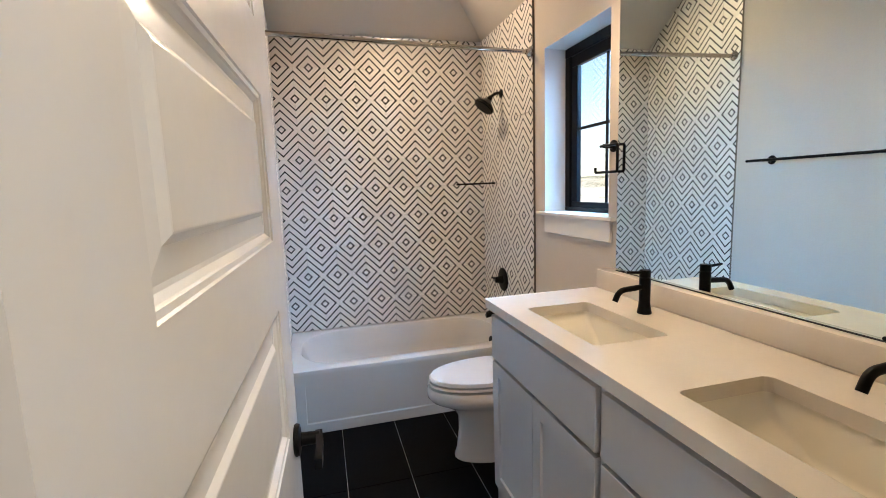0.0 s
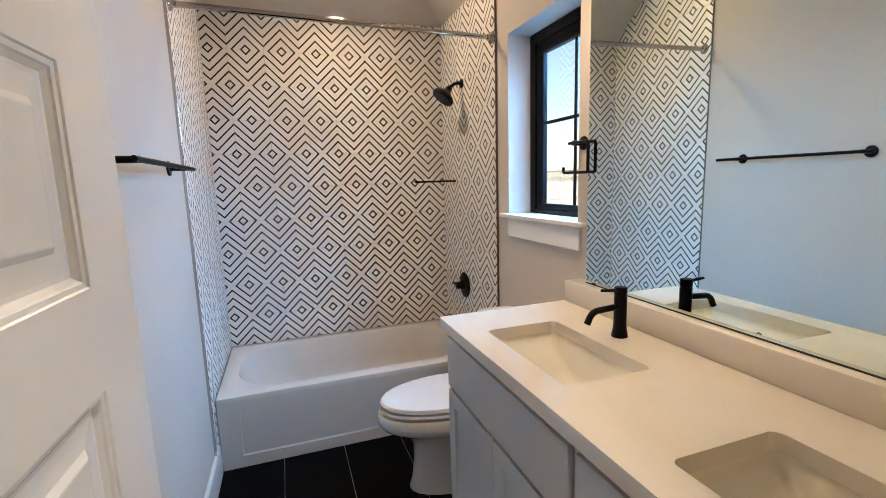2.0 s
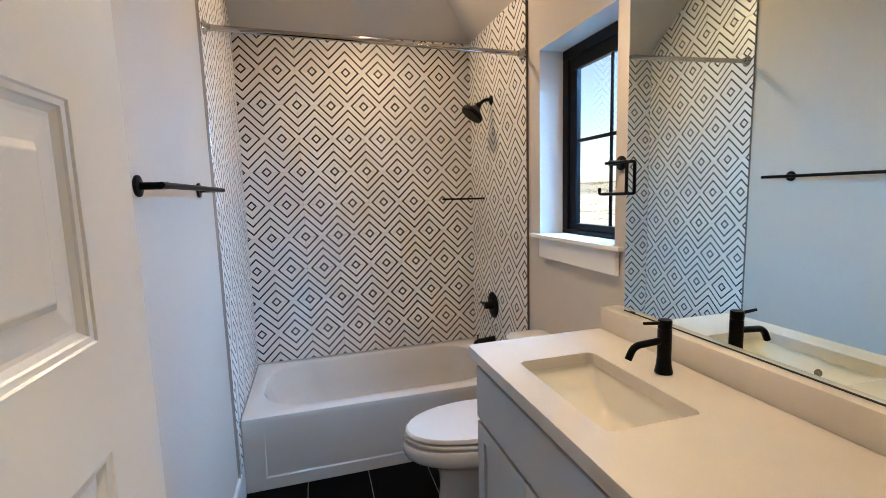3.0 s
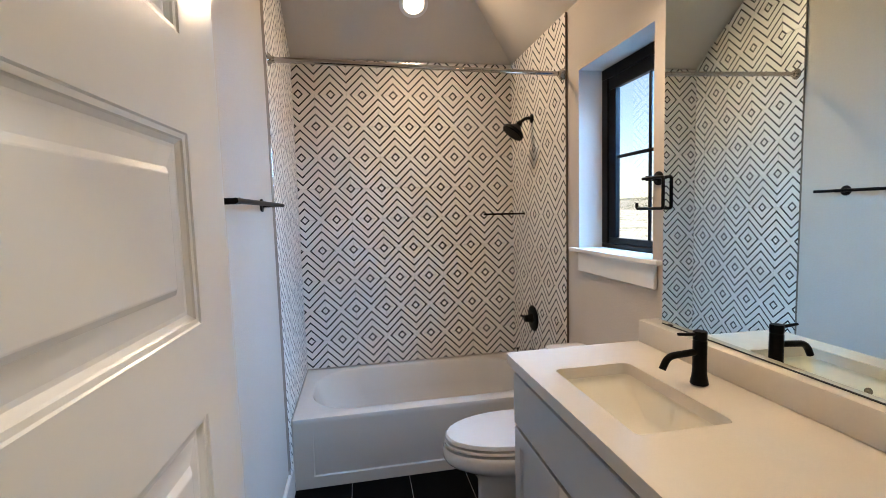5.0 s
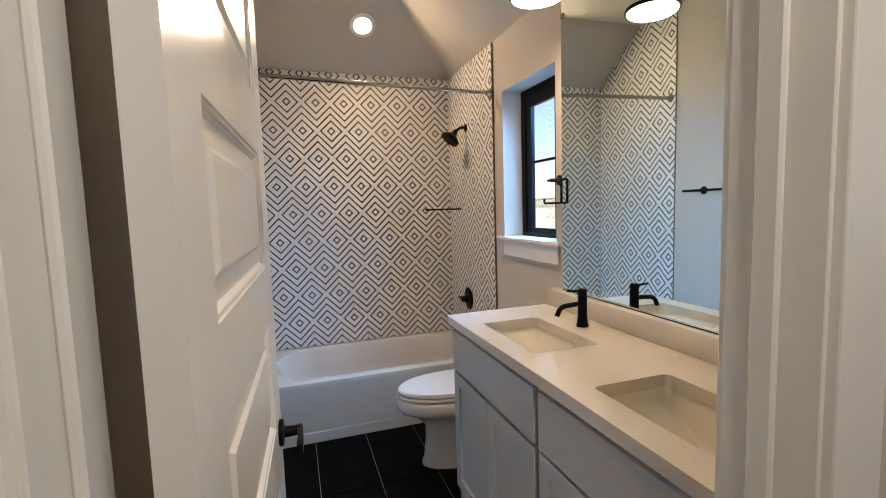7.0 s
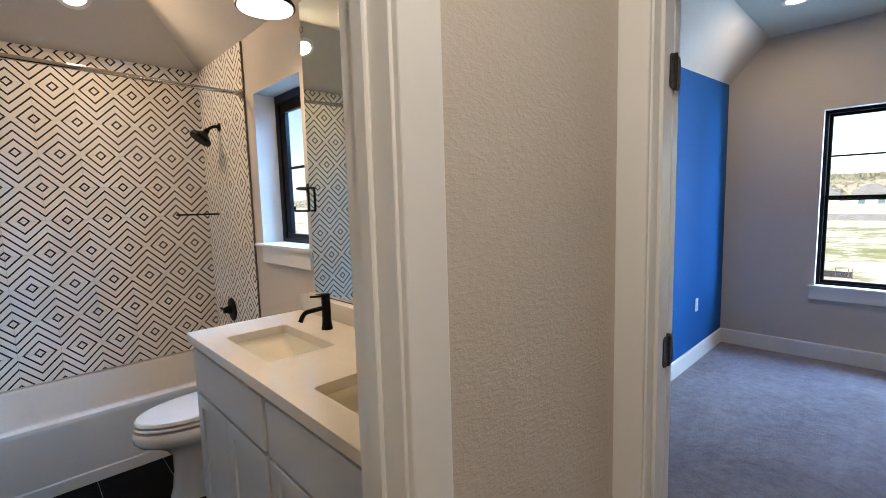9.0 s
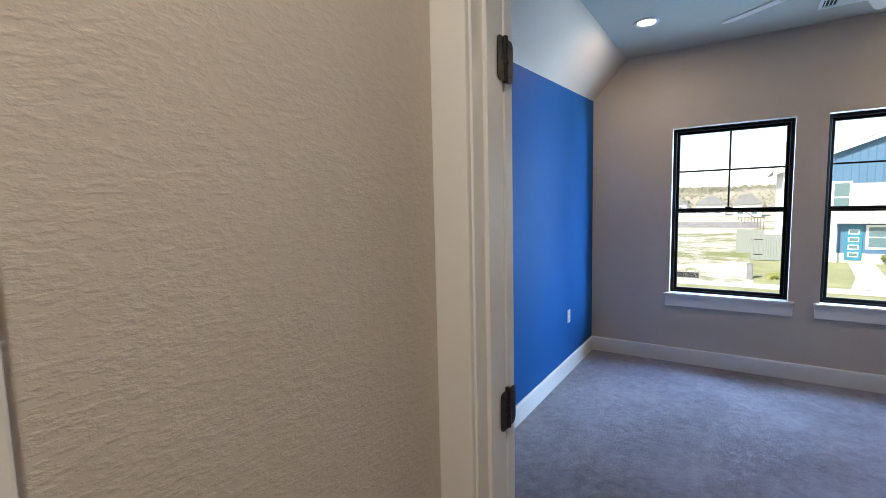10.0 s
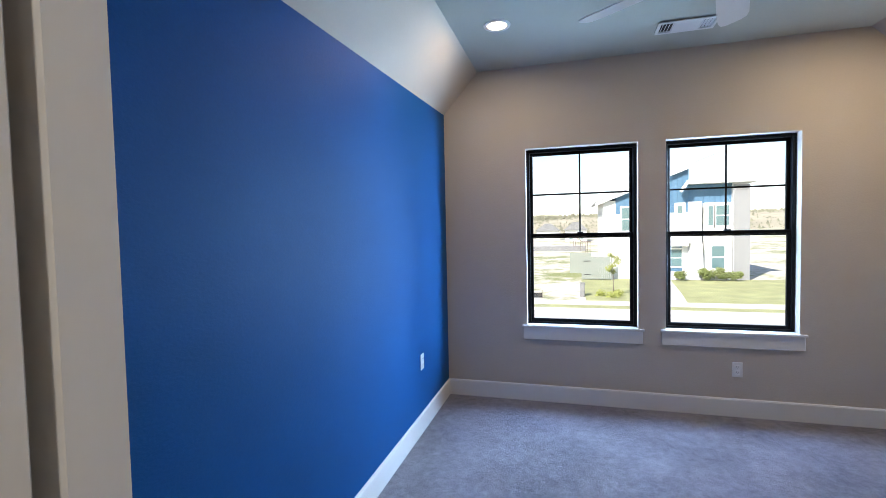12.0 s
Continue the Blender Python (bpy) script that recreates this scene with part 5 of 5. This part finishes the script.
part("cap", box(-0.22, -0.16, 0.85, 0.22, 0.16, 0.90, 0.01), M_SHINGLE, ub, smooth=False)
sf = thing("silt_fence", pose(31.0, 2.2, GZ), "low dark mesh silt fence by the street", "silt fence")
part("mesh_sheet", box(0, -0.45, 0.03, 0.01, 0.75, 0.34), M_DARK, sf, smooth=False)
for y in (-0.45, -0.30, 0.2, 0.75):
    part("stake", box(-0.02, y - 0.02, 0, 0.02, y + 0.02, 0.5), M_BARK, sf, smooth=False)

# far off: a low retaining wall, houses, wooded hills
rw = thing("retaining_wall", pose(88, 4, GZ), "long low grey retaining wall across the fields", "retaining wall")
part("wall", box(0, -7, 0, 0.6, 30, 1.0, 0.05), M_SHINGLE, rw, smooth=False)
for x, y, w, hgt, mt, lab in ((150, 6.5, 7, 3.4, M_BATTEN, "distant low house with a grey roof"), (140, -2.0, 6, 3.6, M_LAP, "distant white house with a pitched roof"), (210, 22, 9, 3.2, M_LAP, "distant pale house among the fields")):
    hh = thing("distant_house", pose(x, y, GZ), lab, "house")
    part("walls", box(0, -w / 2, 0, 8, w / 2, hgt), M_LAP, hh, smooth=False)
    bm = bmesh.new()
    sweep(bm, [[Vector((xx, yy, zz)) for yy, zz in ((-w / 2 - 0.5, hgt), (w / 2 + 0.5, hgt), (0.8, hgt + 2.4), (-0.8, hgt + 2.4))] for xx in (-0.5, 8.5)])
    part("roof", bm, M_SHINGLE, hh, smooth=False)
    for k in (-1, 1):
        part("window", box(-0.05, k * w / 4 - 0.6, 1.0, 0.05, k * w / 4 + 0.6, 2.3), M_EXTGLASS, hh, smooth=False)
bm = bmesh.new()
ny = 200
pr = []
for i, (x, hz) in enumerate(((230, -2.0), (260, 1.5), (290, 6.0), (320, 9.0), (360, 9.5), (420, 6.0))):
    pr.append([bm.verts.new((x, -900 + 1900 * j / ny, (GZ if i == 0 else hz + (1.6 * noise.noise((x * 0.01, j * 0.22, 0.3)) + 0.8 * noise.noise((x * 0.03, j * 0.9, 2.0))) * (hz / 9 + 0.2)))) for j in range(ny + 1)])
for i in range(len(pr) - 1):
    for j in range(ny):
        bm.faces.new((pr[i][j], pr[i + 1][j], pr[i + 1][j + 1], pr[i][j + 1]))
structure("backdrop_hills", bm, M_HILL, "low dry wooded hills on the horizon", "hills", smooth=True)
bm = bmesh.new()
for _ in range(14000):
    x = rng.uniform(240, 345)
    y = rng.uniform(-150, 600)
    t = (x - 240) / 80
    z = -2 + 11 * min(1.0, max(0.0, t)) - 0.8
    s = rng.uniform(0.7, 1.7)
    ring = [bm.verts.new((x + s * math.cos(a + rng.random()) * rng.uniform(.7, 1.2), y + s * math.sin(a) * rng.uniform(.7, 1.2), z + rng.uniform(0.1, 0.8))) for a in (0, 1.26, 2.5, 3.8, 5.0)]
    tip = bm.verts.new((x, y, z + s * rng.uniform(1.1, 1.9)))
    for k in range(5):
        bm.faces.new((ring[k], ring[(k + 1) % 5], tip))
tagged(part("hill_trees", bm, M_SCRUB, None, smooth=False), "scrubby trees covering the far hills", "trees", kind="stuff")

# ---- tiles, last ----


def tile_mesh(name, u0, u1, z0, z1, t=0.008, c=0.0016, mat=M_TILE):
    """A thin tile with eased edges: local x along the wall, z up, its face at y = -t."""
    bm = bmesh.new()
    rings = [[Vector((u, y, z)) for u, z in ((u0 + i, z0 + i), (u1 - i, z0 + i), (u1 - i, z1 - i), (u0 + i, z1 - i))] for y, i in ((0.0, 0.0), (-t + c, 0.0), (-t, c))]
    sweep(bm, rings)
    return mesh_of(name, bm, mat)


def tile_wall(parent, base, turn, u_min, u_max, z_min, top, u_even, z_even, p=PITCH, g=0.0006):
    """Square tiles on a wall. base: a point of the wall at u = 0; turn: degrees that turn +x into the wall's run;
    top(u): the upper end; u_even, z_even: where a diamond centre of an even row lies, through which a joint runs."""
    shared = {}
    rows = range(math.floor((z_min - z_even) / p), math.ceil((3.0 - z_even) / p))
    cols = range(math.floor((u_min - u_even) / p - 1), math.ceil((u_max - u_even) / p + 1))
    for j in rows:
        for i in cols:
            a0, a1 = u_even + (i - 0.5) * p, u_even + (i + 0.5) * p
            b0, b1 = z_even + j * p, z_even + (j + 1) * p
            lo_u, hi_u = max(a0, u_min), min(a1, u_max)
            hi_z = min(b1, max(top(lo_u), top(hi_u)))
            lo_z = max(b0, z_min)
            if hi_u - lo_u < 0.006 or hi_z - lo_z < 0.006:
                continue
            odd = j % 2
            ou, oz = a0 + 0.5 * p, b0 - odd * p
            key = (round(lo_u - ou, 4), round(hi_u - ou, 4), round(lo_z - oz, 4), round(hi_z - oz, 4), round(top(lo_u), 3) < b1 or round(top(hi_u), 3) < b1)
            raked = key[4] and abs(top(lo_u) - top(hi_u)) > 0.002
            if key in shared and not raked:
                me = shared[key]
            else:
                me = tile_mesh("tile", lo_u - ou + g, hi_u - ou - g, lo_z - oz + g, hi_z - oz - g)
                if raked:
                    for v in me.vertices:
                        v.co.z = min(v.co.z, top(v.co.x + ou) - oz - g)
                shared[key] = me
            ob = new("tile", me)
            ob.parent = parent
            ob.matrix_basis = Matrix.Translation(base) @ pose(0, 0, 0, 0, 0, turn) @ Matrix.Translation((ou, 0, oz))


TOPZ = PLATE - 0.006
grout_back = tagged(part("tile_bed_back", box(BX0 + 0.001, BY1 - 0.0062, TZ - 0.03, BX1 - 0.001, BY1 - 0.0005, PLATE - 0.004), M_GROUT, smooth=False), "white wall tiles with thin dark nested diamonds behind the tub", "wall tiles", kind="structure")
tile_wall(grout_back, (0, BY1 - 0.004, 0), 0, BX0 + 0.010, BX1 - 0.010, TZ + 0.002, lambda u: TOPZ, 0.349, 2.2555)
TFRONT = 2.828
gr = bmesh.new()
box(BX1 - 0.0062, TFRONT + 0.003, TZ - 0.03, BX1 - 0.0005, BY1 - 0.007, PLATE - 0.004, 0, gr)
box(BX1 - 0.0062, TFRONT + 0.003, 0.001, BX1 - 0.0005, TY0 - 0.001, TZ - 0.03, 0, gr)
grout_right = tagged(part("tile_bed_right", gr, M_GROUT, smooth=False), "white wall tiles with thin dark nested diamonds and a metal edge", "wall tiles", kind="structure")
tile_wall(grout_right, (BX1 - 0.004, 0, 0), -90, -(BY1 - 0.012), -TFRONT, TZ + 0.002, lambda u: TOPZ, -3.276, 2.2555)
tile_wall(grout_right, (BX1 - 0.004, 0, 0), -90, -(TY0 - 0.001), -TFRONT, 0.002, lambda u: TZ + 0.001, -3.276, 2.2555)


def rake(u):
    return min(FLAT - 0.006, TOPZ + RISE * (BY1 - u))


gl = bmesh.new()
sweep(gl, [[Vector((x, y, z)) for y, z in ((TFRONT - 0.012, TZ - 0.03), (BY1 - 0.007, TZ - 0.03), (BY1 - 0.007, PLATE - 0.002), (BY1 - RUN, FLAT - 0.005), (TFRONT - 0.012, FLAT - 0.005))] for x in (BX0 + 0.0005, BX0 + 0.0062)])
box(BX0 + 0.0005, TFRONT - 0.012, 0.001, BX0 + 0.0062, TY0 - 0.001, TZ - 0.03, 0, gl)
grout_left = tagged(part("tile_bed_left", gl, M_GROUT, smooth=False), "white wall tiles with thin dark nested diamonds up to the sloped ceiling", "wall tiles", kind="structure")
tile_wall(grout_left, (BX0 + 0.004, 0, 0), 90, TFRONT - 0.015, BY1 - 0.012, TZ + 0.002, rake, 3.276, 2.2555)
tile_wall(grout_left, (BX0 + 0.004, 0, 0), 90, TFRONT - 0.015, TY0 - 0.001, 0.002, lambda u: TZ + 0.001, 3.276, 2.2555)
for nm, x0, x1, y in (("trim_tile_right", BX1 - 0.0125, BX1 - 0.0002, TFRONT), ("trim_tile_left", BX0 + 0.0002, BX0 + 0.0125, TFRONT - 0.015)):
    structure(nm, box(x0, y - 0.0026, 0.001, x1, y - 0.0004, (PLATE if x0 > 1 else FLAT) - 0.006, 0.0006), M_EDGE if x0 > 1 else M_CHROME, "thin metal edge along the wall tiles", "trim")

# floor tiles, laid in straight columns
fl = bpy.data.objects["floor_bath"]
FX, FY, FW, FLN = 0.608, 2.340, 0.3115, 0.620
made = {}
for i in range(-2, 5):
    for j in range(-4, 2):
        x0, x1 = max(FX + i * FW, BX0 + 0.001), min(FX + (i + 1) * FW, BX1 - 0.001)
        y0, y1 = max(FY + j * FLN, HALLY + 0.066), min(FY + (j + 1) * FLN, 2.93)
        if x1 - x0 < 0.01 or y1 - y0 < 0.01:
            continue
        key = (round(x1 - x0, 4), round(y1 - y0, 4))
        if key not in made:
            w, d = (x1 - x0) / 2 - 0.0016, (y1 - y0) / 2 - 0.0016
            bm = bmesh.new()
            sweep(bm, [[Vector((sx * (w - q), sy * (d - q), z)) for sx, sy in ((-1, -1), (1, -1), (1, 1), (-1, 1))] for z, q in ((-0.008, 0), (-0.0015, 0), (0.0, 0.0015))])
            made[key] = mesh_of("floor_tile", bm, M_FLOORTILE)
        ob = new("floor_tile", made[key])
        ob.parent = fl
        ob.location = ((x0 + x1) / 2, (y0 + y1) / 2, 0.0)
